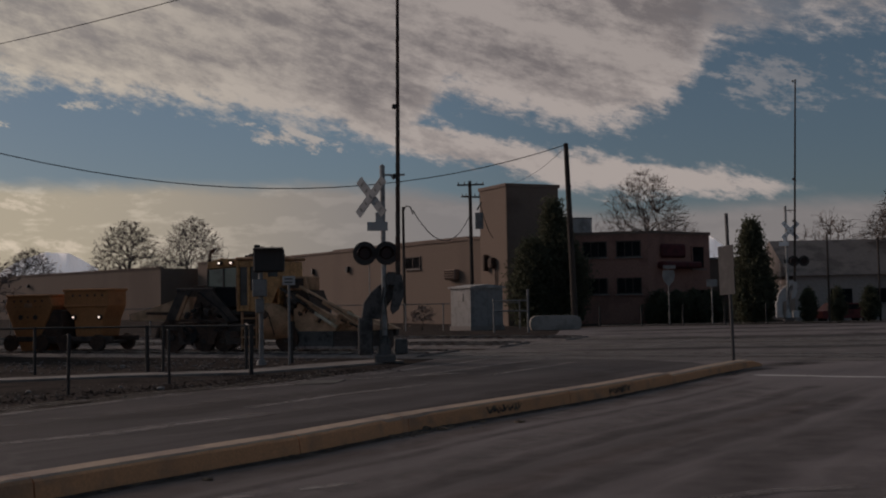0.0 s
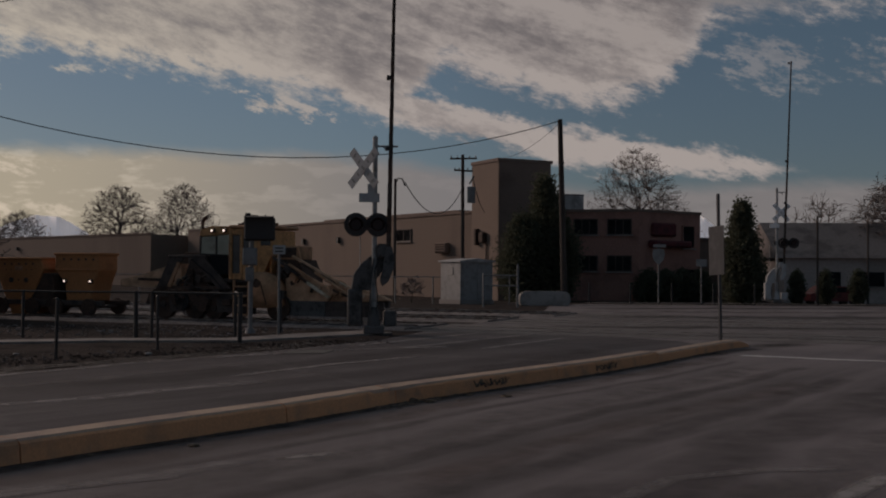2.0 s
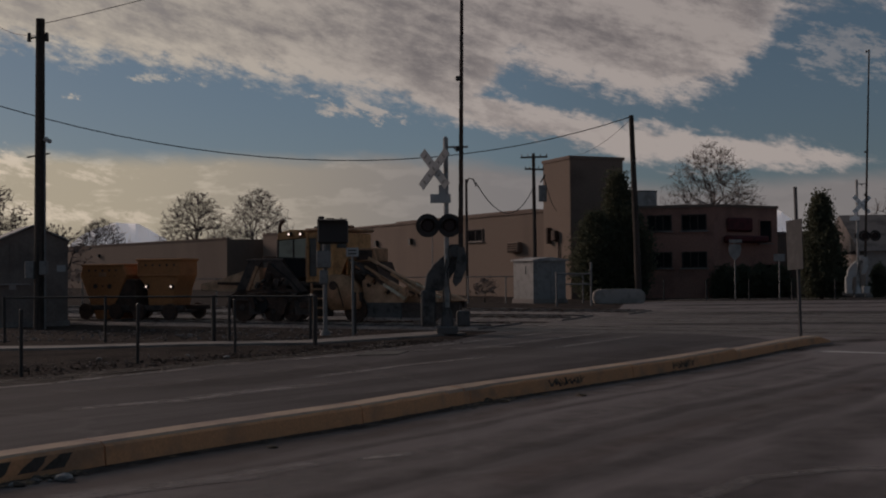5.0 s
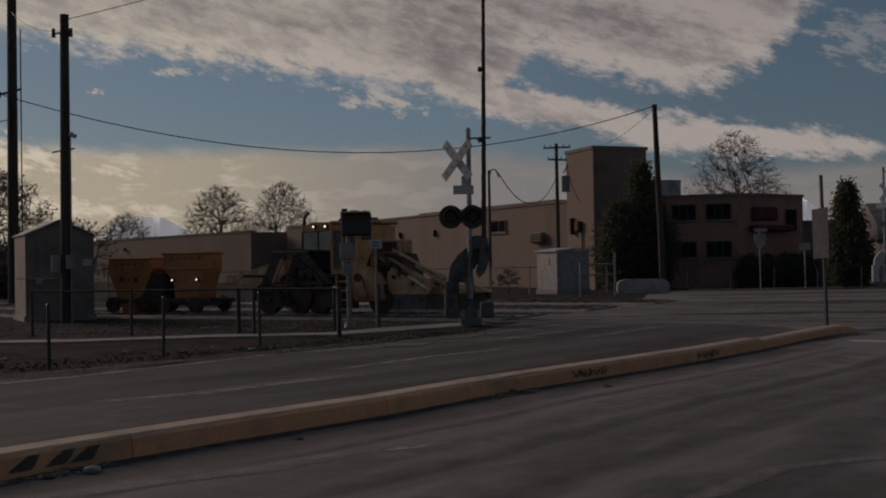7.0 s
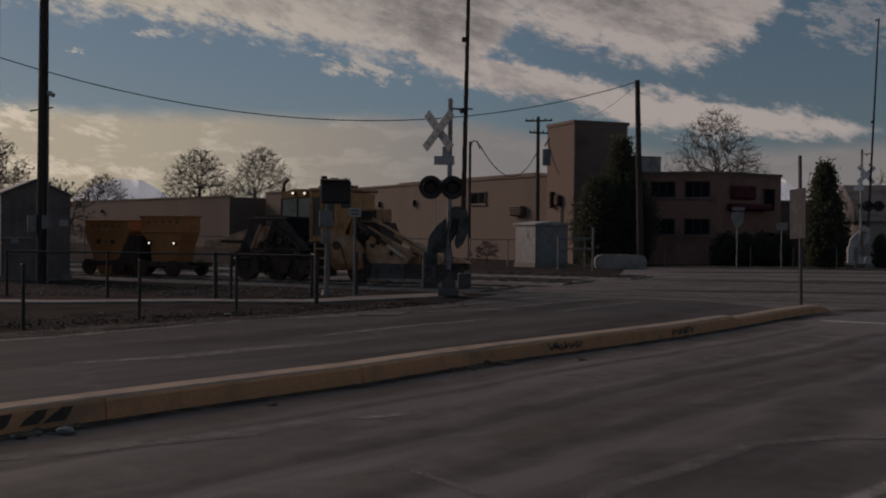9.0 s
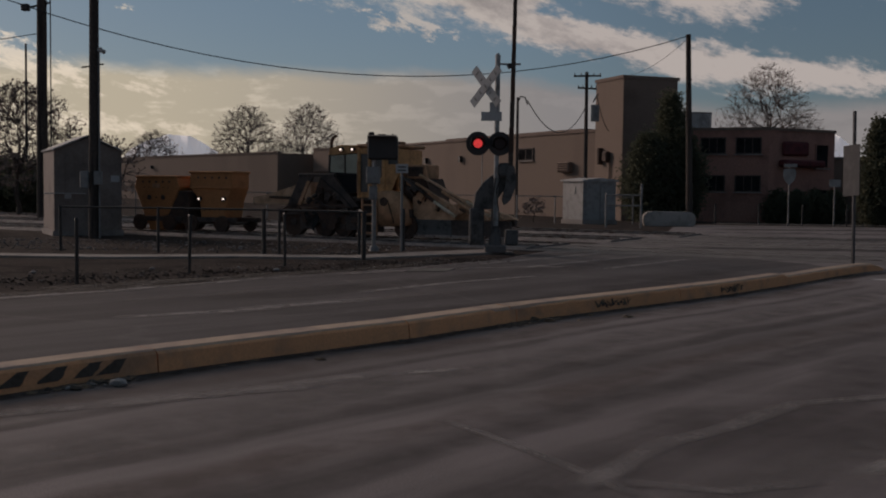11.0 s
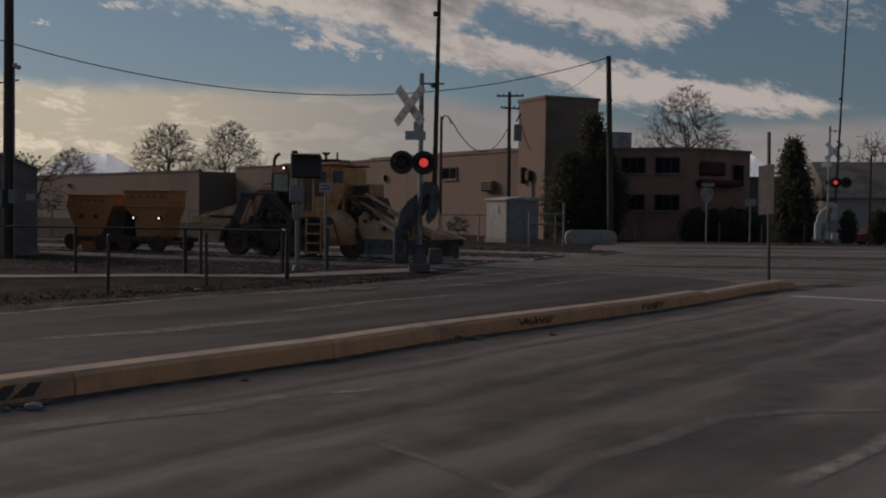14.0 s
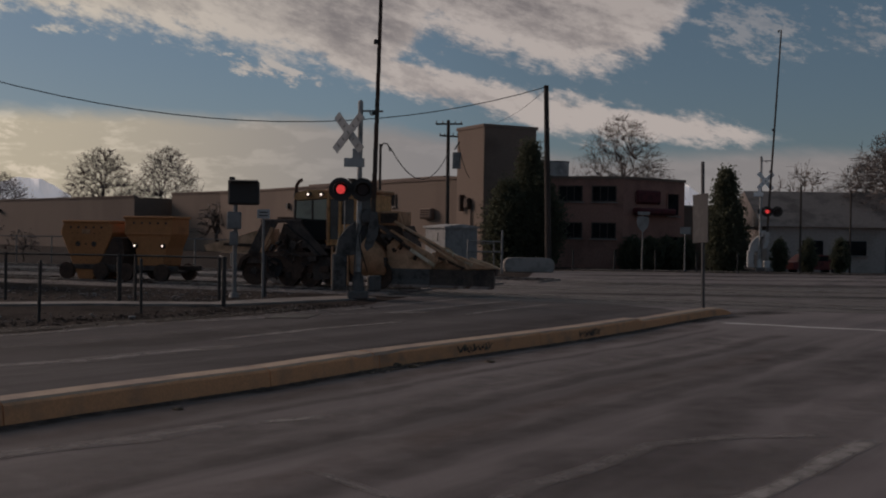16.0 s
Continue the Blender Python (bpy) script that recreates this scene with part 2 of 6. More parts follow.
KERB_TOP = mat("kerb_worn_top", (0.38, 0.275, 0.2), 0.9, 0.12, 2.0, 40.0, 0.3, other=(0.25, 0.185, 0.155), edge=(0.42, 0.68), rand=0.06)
BLACK = mat("black_paint", (0.024, 0.021, 0.02), 0.5, 0.3, 4.0, 40.0, 0.1, other=(0.03, 0.026, 0.024))
TAR = mat("tar_mark", (0.075, 0.058, 0.047), 0.8, 0.3, 9.0, 60.0, 0.2, other=(0.05, 0.036, 0.026))
GALV = mat("galvanised_steel", (0.19, 0.187, 0.183), 0.55, 0.2, 4.0, 30.0, 0.1, metal=0.35, other=(0.15, 0.145, 0.14))
SILVER = mat("silver_paint", (0.30, 0.295, 0.285), 0.6, 0.15, 3.0, 30.0, 0.1, metal=0.15, other=(0.18, 0.175, 0.165))
WHITE = mat("white_panel", (0.36, 0.355, 0.345), 0.6, 0.12, 3.0, 20.0, 0.1, other=(0.32, 0.30, 0.28))
BRIGHT = mat("bright_white_panel", (0.72, 0.71, 0.69), 0.5, 0.08, 3.0, 20.0, 0.1, other=(0.62, 0.6, 0.58))
RUST = mat("rusty_steel", (0.07, 0.04, 0.028), 0.85, 0.4, 3.0, 20.0, 0.4, other=(0.035, 0.022, 0.017))
RAIL = mat("rail_steel", (0.24, 0.215, 0.2), 0.4, 0.2, 4.0, 20.0, 0.1, metal=0.6, other=(0.08, 0.05, 0.038))
TIE = mat("tie_wood", (0.055, 0.042, 0.034), 0.95, 0.4, 2.0, 18.0, 0.6, other=(0.03, 0.024, 0.02), rand=0.25)
POLE = mat("pole_wood", (0.062, 0.047, 0.039), 0.9, 0.4, 1.0, 14.0, 0.5, other=(0.025, 0.019, 0.016), stretch=(6, 6, 0.4))
BARK = mat("bark", (0.075, 0.058, 0.048), 0.95, 0.3, 2.0, 10.0, 0.4, other=(0.045, 0.035, 0.03))
TWIG = mat("twig", (0.19, 0.15, 0.13), 0.95, 0.3, 1.0, 6.0, 0.0, other=(0.05, 0.038, 0.032))
NEEDLE = mat("needles", (0.115, 0.12, 0.085), 1.0, 0.25, 0.8, 4.0, 0.0, other=(0.085, 0.09, 0.062), spec=0.0)


def let_through(m, color):
    """Thin leaves let half of the light through."""
    N, L = m.node_tree.nodes, m.node_tree.links
    t = N.new("ShaderNodeBsdfTranslucent")
    t.inputs[0].default_value = (*color, 1)
    mx = N.new("ShaderNodeMixShader")
    L.new(N["Principled BSDF"].outputs[0], mx.inputs[1])
    L.new(t.outputs[0], mx.inputs[2])
    L.new(mx.outputs[0], N["Material Output"].inputs[0])


let_through(NEEDLE, (0.12, 0.125, 0.085))
DRYLEAF = mat("dry_leaves", (0.24, 0.17, 0.14), 0.85, 0.4, 2.0, 6.0, 0.0, other=(0.11, 0.075, 0.06))
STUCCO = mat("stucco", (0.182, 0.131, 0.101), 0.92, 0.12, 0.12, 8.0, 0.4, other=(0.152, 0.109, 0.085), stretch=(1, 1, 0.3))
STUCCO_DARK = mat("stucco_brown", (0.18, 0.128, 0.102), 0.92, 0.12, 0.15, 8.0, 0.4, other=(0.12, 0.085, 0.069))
BRICK = mat("brick_wall", (0.29, 0.152, 0.118), 0.9, 0.25, 0.4, 9.0, 0.4, other=(0.21, 0.11, 0.085))
GLASSDARK = mat("window_glass", (0.02, 0.02, 0.021), 0.4, 0.1, 1.0, 4.0, 0.0, spec=0.0)
REDPANEL = mat("red_awning", (0.085, 0.013, 0.016), 0.7, 0.15, 2.0, 12.0, 0.1)
ROOFW = mat("pale_roof", (0.36, 0.345, 0.33), 0.8, 0.12, 1.0, 8.0, 0.1)
YELLOW = mat("machine_yellow", (0.56, 0.29, 0.12), 0.75, 0.25, 5.0, 24.0, 0.2, other=(0.3, 0.15, 0.065), edge=(0.36, 0.72))
CREAM = mat("faded_yellow", (0.46, 0.245, 0.135), 0.8, 0.25, 3.0, 24.0, 0.2, other=(0.24, 0.135, 0.07), edge=(0.36, 0.74))
DUSTY = mat("dusty_yellow_steel", (0.6, 0.36, 0.225), 0.85, 0.25, 3.0, 24.0, 0.2, other=(0.34, 0.2, 0.11), edge=(0.36, 0.72))
ORANGE = mat("hopper_orange", (0.41, 0.168, 0.06), 0.7, 0.15, 1.6, 14.0, 0.1, other=(0.27, 0.108, 0.04), edge=(0.5, 0.75))
GREASE = mat("greasy_steel", (0.072, 0.052, 0.043), 0.75, 0.4, 3.0, 18.0, 0.3, other=(0.035, 0.027, 0.024))
CABPANE = mat("cab_pane", (0.06, 0.066, 0.064), 0.25, 0.1, 2.0, 8.0, 0.0, spec=0.3)
RUBBER = mat("rubber", (0.018, 0.017, 0.017), 0.85, 0.3, 4.0, 30.0, 0.2)
GREENGLASS = mat("cab_glass", (0.17, 0.215, 0.16), 0.15, 0.1, 1.0, 4.0, 0.0, spec=0.5)
LENS_ON = mat("lit_red_lens", (0.62, 0.045, 0.04), 0.3, 0.05, 3.0, 20.0, 0.0, emit=0.72)
LENS_OFF = mat("dark_red_lens", (0.016, 0.004, 0.004), 0.45, 0.1, 3.0, 20.0, 0.0)
LAMP_ON = mat("lit_headlamp", (1.0, 0.86, 0.68), 0.3, 0.0, 3.0, 20.0, 0.0, emit=1.2)
# the snow's faint emission stands in for bright haze before the mountains
SNOW = mat("snowy_mountain", (0.96, 0.93, 0.88), 0.95, 0.06, 0.006, 0.03, 0.0, other=(0.8, 0.78, 0.78), edge=(0.5, 0.7), emit=0.16)
MASTGREY = mat("weathered_grey_steel", (0.105, 0.099, 0.095), 0.75, 0.2, 4.0, 30.0, 0.15, metal=0.1, other=(0.045, 0.042, 0.04), spec=0.2)
BARRIER = mat("barrier_concrete", (0.31, 0.275, 0.25), 0.9, 0.15, 2.0, 20.0, 0.2, other=(0.22, 0.195, 0.175))
SHEDWALL = mat("shed_metal", (0.2, 0.163, 0.143), 0.8, 0.12, 1.0, 14.0, 0.1, other=(0.15, 0.122, 0.107), spec=0.15)
HOUSEWALL = mat("pale_wall", (0.33, 0.275, 0.245), 0.85, 0.15, 0.3, 6.0, 0.1, other=(0.25, 0.21, 0.185))
BOXGREY = mat("equipment_grey", (0.22, 0.214, 0.206), 0.6, 0.12, 3.0, 20.0, 0.1, other=(0.17, 0.163, 0.155))
ROOFGREY = mat("grey_roof", (0.155, 0.132, 0.122), 0.85, 0.2, 0.5, 6.0, 0.1)
CARRED = mat("car_red", (0.13, 0.022, 0.02), 0.6, 0.1, 2.0, 10.0, 0.0)
TRASH = mat("litter", (0.3, 0.28, 0.265), 0.8, 0.2, 8.0, 40.0, 0.2)
WIRE = mat("wire", (0.02, 0.02, 0.022), 0.7, 0.1, 2.0, 10.0, 0.0)


# ---- mesh helpers ----
def box(bm, size, at=(0, 0, 0), rot=(0, 0, 0), bevel=0.0):
    r = bmesh.ops.create_cube(bm, size=1, matrix=pose(*at, *rot) @ Matrix.Diagonal((*size, 1)))
    if bevel:
        edges = list({e for v in r["verts"] for e in v.link_edges})
        bmesh.ops.bevel(bm, geom=edges, offset=bevel, segments=1, affect="EDGES")
    return bm


def tube(bm, a, b, r0, r1=None, n=10, caps=True):
    a, b = Vector(a), Vector(b)
    r1 = r0 if r1 is None else r1
    q = (b - a).to_track_quat("Z", "Y").to_matrix()
    x, y = q.col[0], q.col[1]
    ring = [[bm.verts.new(c + (x * math.cos(2 * math.pi * i / n) + y * math.sin(2 * math.pi * i / n)) * r) for i in range(n)] for c, r in ((a, r0), (b, r1))]
    for i in range(n):
        bm.faces.new((ring[0][i], ring[0][(i + 1) % n], ring[1][(i + 1) % n], ring[1][i]))
    if caps:
        bm.faces.new(ring[0][::-1])
        bm.faces.new(ring[1])
    return bm


def path(bm, pts, r, n=6):
    """One bent tube through the points."""
    pts = [Vector(p) for p in pts]
    prev = first = None
    for i, c in enumerate(pts):
        d = (pts[min(i + 1, len(pts) - 1)] - pts[max(i - 1, 0)]).normalized()
        side = d.cross(Vector((0.13, 0.21, 0.97))).normalized()
        up = side.cross(d)
        ring = [bm.verts.new(c + (side * math.cos(2 * math.pi * k / n) + up * math.sin(2 * math.pi * k / n)) * r) for k in range(n)]
        if prev:
            for k in range(n):
                bm.faces.new((prev[k], prev[(k + 1) % n], ring[(k + 1) % n], ring[k]))
        else:
            first = ring
        prev = ring
    bm.faces.new(first[::-1])
    bm.faces.new(prev)
    bmesh.ops.recalc_face_normals(bm, faces=bm.faces)
    return bm


def prism(bm, outline, depth, m=Matrix()):
    """An outline in x, z, thickened by depth along y about its middle."""
    f = [bm.verts.new(m @ Vector((x, -depth / 2, z))) for x, z in outline]
    k = [bm.verts.new(m @ Vector((x, depth / 2, z))) for x, z in outline]
    bm.faces.new(f)
    bm.faces.new(k[::-1])
    for i in range(len(f)):
        j = (i + 1) % len(f)
        bm.faces.new((f[j], f[i], k[i], k[j]))
    bmesh.ops.recalc_face_normals(bm, faces=bm.faces)
    return bm


def part(name, bm, material, parent=None, label="", smooth=False):
    me = bpy.data.meshes.new(name)
    bm.to_mesh(me)
    bm.free()
    me.materials.append(material)
    if smooth:
        me.polygons.foreach_set("use_smooth", [True] * len(me.polygons))
    ob = new(name, me)
    if parent:
        ob.parent = parent
    if label:
        tagged(ob, label)
    return ob


def thing(name, at, label, category, group="", turn=0.0):
    ob = new(name)
    ob.empty_display_size = 0.2
    ob.matrix_basis = pose(*at, 0, 0, turn)
    return tagged(ob, label, category, group)


B = bmesh.new


def fall(y):
    """The ground's height: level about the tracks, then falling gently away."""
    t = min(1.0, max(0.0, (y - 44) / 44))
    return -0.7 * t * t * (3 - 2 * t)


# ---- ground ----
ROWS_Y = [-60, -20, 0, 4, 8, 12, 15, 18, 21, 24, 26, 28, 31, 35, 38.5, 44, 50, 56, 60, 66, 74, 82, 88, 100, 160, 400, 1200, 4800]


def strip(name, edges, lift, material, label, kind="structure", category=""):
    """A sheet between left and right borders, row by row: (y, left, right)."""
    me = bpy.data.meshes.new(name)
    vs, fs = [], []
    for i, (y, a, b) in enumerate(edges):
        vs += [(a, y, fall(y) + lift), (b, y, fall(y) + lift)]
        if i:
            k = 2 * i
            fs.append((k - 2, k - 1, k + 1, k))
    me.from_pydata(vs, [], fs)
    me.materials.append(material)
    return tagged(new(name, me), label, category, kind=kind)


def broken(stops, y):
    for (y0, x0), (y1, x1) in zip(stops, stops[1:]):
        if y <= y1:
            return x0 + (x1 - x0) * (y - y0) / (y1 - y0)
    return stops[-1][1]


strip("ground", [(y, -4000, 4000) for y in ROWS_Y], -0.012, DIRT, "bare brown dirt and gravel ground", category="ground")
LEFT = [(-60, -60), (0, -15.5), (8, -11.0), (14.8, -6.6), (17.6, -5.1), (20.8, -3.0), (24, -1.2), (27, -0.4), (31, 0.8), (38.5, 3.7), (44, 4.6), (50, 5.4), (56, 7.2), (60, 9.0)]
strip("road", [(y, broken(LEFT, y), 90) for y in ROWS_Y if y <= 56] + [(58.5, 8.2, 90)], 0.0, ASPHALT, "worn dark asphalt road with pale cracks", category="road")
strip("pavement", [(58.5, 8.2, 90), (60, 8.8, 90), (61, 9.2, 90)], 0.09, CONCRETE, "pale concrete pavement beyond the road", category="pavement")


def slab(name, pts, lift, material, label, category, thick=0.03):
    """A flat slab of any outline, laid on the ground."""
    bm = B()
    top = [bm.verts.new((x, y, fall(y) + lift)) for x, y in pts]
    low = [bm.verts.new((x, y, fall(y) + lift - thick)) for x, y in pts]
    bm.faces.new(top)
    for i in range(len(pts)):
        j = (i + 1) % len(pts)
        bm.faces.new((top[j], top[i], low[i], low[j]))
    bmesh.ops.recalc_face_normals(bm, faces=bm.faces)
    return tagged(part(name, bm, material), label, category, kind="structure")


slab("sidewalk", [(-30, 20.2), (-9.5, 21.9), (-6.9, 22.9), (-4.2, 23.2), (-2.6, 24.9), (-1.0, 26.6), (-1.6, 27.6), (-3.2, 25.9), (-4.6, 24.0), (-7.0, 23.7), (-9.6, 22.7), (-30, 21.0)], 0.03, CONCRETE, "narrow pale concrete path beside the fence", "pavement", 0.06)


KERB_LINE = [(-8.2, 1.6), (-6.2, 4.4), (-4.04, 7.4), (-3.55, 8.15), (-2.65, 9.4), (-1.47, 10.95), (-0.42, 12.62), (0.75, 14.15), (2.68, 16.72), (4.1, 18.9), (5.2, 20.7), (6.2, 22.2), (6.75, 22.85)]
slab("lane", [(-8.0, 1.8)] + [(x - 0.12, y + 0.12) for x, y in KERB_LINE[1:-1]] + [(5.6, 24.5), (4.0, 26.6), (1.4, 27.4), (-0.3, 27.0)] + [(x, y) for y, x in LEFT[6:1:-1]], 0.0012, LANE, "smoother grey asphalt lane beyond the median kerb", "road", 0.001)


def soft_mat(name, color, strength, scale=2.5, low=0.25):
    """A thin layer on the asphalt that thins out towards its borders and in spots."""
    m = mat(name, color, 0.9, 0.25, scale, 50.0, 0.2, other=tuple(c * 0.75 for c in color))
    nt = m.node_tree
    N, L = nt.nodes, nt.links
    at_ = N.new("ShaderNodeAttribute")
    at_.attribute_name = "cover"
    pos = N.new("ShaderNodeNewGeometry").outputs["Position"]
    n = N.new("ShaderNodeTexNoise")
    n.inputs["Scale"].default_value, n.inputs["Detail"].default_value, n.inputs["Roughness"].default_value = scale * 1.6, 7, 0.65
    L.new(pos, n.inputs["Vector"])
    r = N.new("ShaderNodeMapRange")
    r.inputs[1].default_value, r.inputs[2].default_value, r.inputs[3].default_value, r.inputs[4].default_value = 0.35, 0.62, low, 1.0
    L.new(n.outputs[0], r.inputs[0])
    a = N.new("ShaderNodeMath")
    a.operation = "MULTIPLY"
    L.new(at_.outputs["Fac"], a.inputs[0])
    L.new(r.outputs[0], a.inputs[1])
    b = N.new("ShaderNodeMath")
    b.operation, b.use_clamp = "MULTIPLY", True
    b.inputs[1].default_value = strength
    L.new(a.outputs[0], b.inputs[0])
    tr = N.new("ShaderNodeBsdfTransparent")
    mx = N.new("ShaderNodeMixShader")
    L.new(b.outputs[0], mx.inputs[0])
    L.new(tr.outputs[0], mx.inputs[1])
    L.new(N["Principled BSDF"].outputs[0], mx.inputs[2])
    L.new(mx.outputs[0], N["Material Output"].inputs[0])
    return m


PAINT = soft_mat("ground_paint", (0.27, 0.245, 0.232), 1.3, 3.0, 0.45)
SEAL = soft_mat("ground_seal", (0.2, 0.178, 0.172), 0.9, 1.5, 0.5)
DUST = soft_mat("ground_dust", (0.17, 0.148, 0.142), 0.6, 1.2, 0.0)
STAIN = soft_mat("ground_stain", (0.045, 0.037, 0.037), 0.42, 1.4, 0.45)
RUDDY = soft_mat("ground_ruddy", (0.125, 0.092, 0.083), 0.6, 0.7, 0.1)
EDGE_DIRT = soft_mat("ground_edge_dirt", (0.026, 0.02, 0.018), 0.95, 2.5, 0.3)
LINE = soft_mat("ground_line", (0.52, 0.49, 0.465), 1.6, 3.0, 0.7)
BAND = soft_mat("ground_dark_band", (0.034, 0.029, 0.029), 0.8, 0.5, 0.6)
_lift = [0.002]


def streak(pts, width, material, name, label, seed=1, category="road marking"):
    """A soft-edged painted, sealed or dirty strip along points of the ground."""
    rnd = random.Random(seed)
    _lift[0] += 0.00004
    vs, fs, cover = [], [], []
    prof = ((-1.0, 0.0), (-0.55, 0.75), (0.0, 1.0), (0.55, 0.75), (1.0, 0.0))
    total = sum(math.dist(a, b) for a, b in zip(pts, pts[1:]))
    run = 0.0
    rows = 0
    for i, ((x0, y0), (x1, y1)) in enumerate(zip(pts, pts[1:])):
        ln = math.hypot(x1 - x0, y1 - y0)
        k = max(2, int(ln / 0.2))
        d = Vector((x1 - x0, y1 - y0, 0)).normalized()
        side = Vector((-d.y, d.x, 0))
        for q in range(k + 1 if i == len(pts) - 2 else k):
            t = q / k
            s_ = run + ln * t
            end = min(1.0, s_ / max(0.25, width), (total - s_) / max(0.25, width))
            w = width * 0.62 * (0.85 + 0.3 * noise.noise(Vector((s_ * 1.3, seed * 7.7, 0))))
            c = Vector((x0 + (x1 - x0) * t, y0 + (y1 - y0) * t, 0)) + side * width * 0.3 * noise.noise(Vector((s_ * 0.9, seed * 3.1, 5)))
            for u, f in prof:
                p = c + side * w * u
                vs.append((p.x, p.y, fall(p.y) + _lift[0] + ((0.0035 if material in (PAINT, SEAL, LINE) else 0.0) + (0.006 if y0 > 27 else 0.0))))
                cover.append(f * max(0.0, end))
            if rows:
                n = len(vs)
                for e in range(4):
                    fs.append((n - 10 + e, n - 9 + e, n - 4 + e, n - 5 + e))
            rows += 1
        run += ln
    me = bpy.data.meshes.new(name)
    me.from_pydata(vs, [], fs)
    me.materials.append(material)
    me.attributes.new("cover", "FLOAT", "POINT").data.foreach_set("value", cover)
    return tagged(new(name, me), label, category, kind="structure")


streak([(5.7, 20.4), (7.0, 19.72), (8.4, 19.02), (12.5, 16.9)], 0.34, LINE, "stop_line", "worn white stop line on the asphalt", seed=2)
streak([(-1.3, 8.85), (-0.75, 9.2)], 0.16, PAINT, "paint_mark", "worn white paint dash on the asphalt", seed=3)
streak([(-2.6, 7.6), (-1.75, 8.25)], 0.2, SEAL, "paint_mark", "faded pale patch on the asphalt", seed=4)
streak([(1.7, 6.0), (2.3, 6.75), (2.95, 7.6), (3.7, 8.4)], 0.2, PAINT, "lane_line", "faded white lane line on the asphalt", seed=5)
streak([(-0.75, 7.1), (-0.1, 6.3), (0.28, 5.8), (0.5, 5.4)], 0.12, SEAL, "sealed_crack", "pale sealed crack in the asphalt", seed=6)
streak([(0.1, 5.5), (0.28, 5.8), (0.76, 6.75), (1.3, 7.4), (1.8, 8.1), (2.6, 8.5), (3.4, 8.6)], 0.22, SEAL, "sealed_crack", "pale sealed crack in the asphalt", seed=7)
streak([(0.28, 5.75), (0.9, 5.6), (1.5, 5.9)], 0.14, SEAL, "sealed_crack", "pale sealed crack in the asphalt", seed=8)
streak([(0.9, 6.3), (1.6, 7.0), (2.4, 7.5), (3.4, 7.7)], 0.9, STAIN, "asphalt_patch", "dark patch of newer asphalt", seed=9)
streak([(-3.9, 6.6), (-2.2, 8.0), (-1.3, 9.0)], 0.3, SEAL, "pale_patch", "pale worn patch on the asphalt", seed=10)


def beside_kerb(off, s0, s1):
    """Points along the road, off metres out from the kerb's face."""
    out = []
    k = int((s1 - s0) / 1.5) + 1
    for i in range(k + 1):
        c, d = kerb_at(s0 + (s1 - s0) * i / k)
        out.append((c.x + d.y * off, c.y - d.x * off))
    return out


for i, (a, b) in enumerate([((-0.7, 21.5), (2.6, 27.0)), ((-1.6, 22.2), (1.2, 27.2)), ((0.9, 21.5), (3.2, 25.5)), ((5.5, 31.0), (9.0, 37.5))]):
    streak([a, b], 0.14, PAINT, "lane_line", "faded white lane line on the asphalt", seed=20 + i)
for i, (pts, w, m, nm, lab) in enumerate([
        ([(-9.0, 11.0), (-7.0, 14.2), (-5.2, 17.2), (-3.2, 20.2), (-1.5, 22.8)], 0.5, DUST, "dust_line", "pale dust drift along the road edge"),
        ([(-6.0, 13.6), (-4.0, 16.2), (-3.0, 18.4)], 0.5, DUST, "dust_line", "pale dust drift on the asphalt"),
        ([(-5.2, 12.0), (-4.0, 13.0), (-2.4, 15.0)], 0.4, SEAL, "pale_patch", "pale worn patch on the asphalt"),
        ([(-3.2, 13.8), (-2.2, 15.4), (-1.4, 16.6)], 0.6, DUST, "pale_patch", "pale worn patch on the asphalt"),
        ([(-9.5, 12.0), (-7.4, 14.7), (-5.6, 17.6), (-3.5, 20.9), (-2.2, 23.4)], 0.75, EDGE_DIRT, "dirt_edge", "dark ragged soil along the road edge"),
        ([(-2.3, 12.2), (-0.6, 14.6), (1.6, 18.0), (3.6, 21.6)], 1.0, STAIN, "tyre_band", "dark tyre-worn band on the asphalt"),
        ([(-4.6, 14.0), (-2.6, 17.0), (0.2, 21.8), (2.4, 26.0)], 1.1, STAIN, "tyre_band", "dark tyre-worn band on the asphalt"),
        ([(2.5, 28.4), (12.0, 24.5), (24.0, 19.0)], 0.8, STAIN, "tyre_band", "dark worn band across the road"),
        ([(5.0, 35.5), (16.0, 32.5), (34.0, 26.0)], 1.2, STAIN, "tyre_band", "dark worn band across the road"),
        ([(6.0, 43.0), (18.0, 43.0), (40.0, 40.0)], 2.0, STAIN, "tyre_band", "dark worn band across the road"),
        ([(7.0, 52.0), (18.0, 53.0), (40.0, 50.0)], 2.5, DUST, "dust_line", "pale dusty band across the road")]):
    streak(pts, w, m, nm, lab, seed=30 + i)
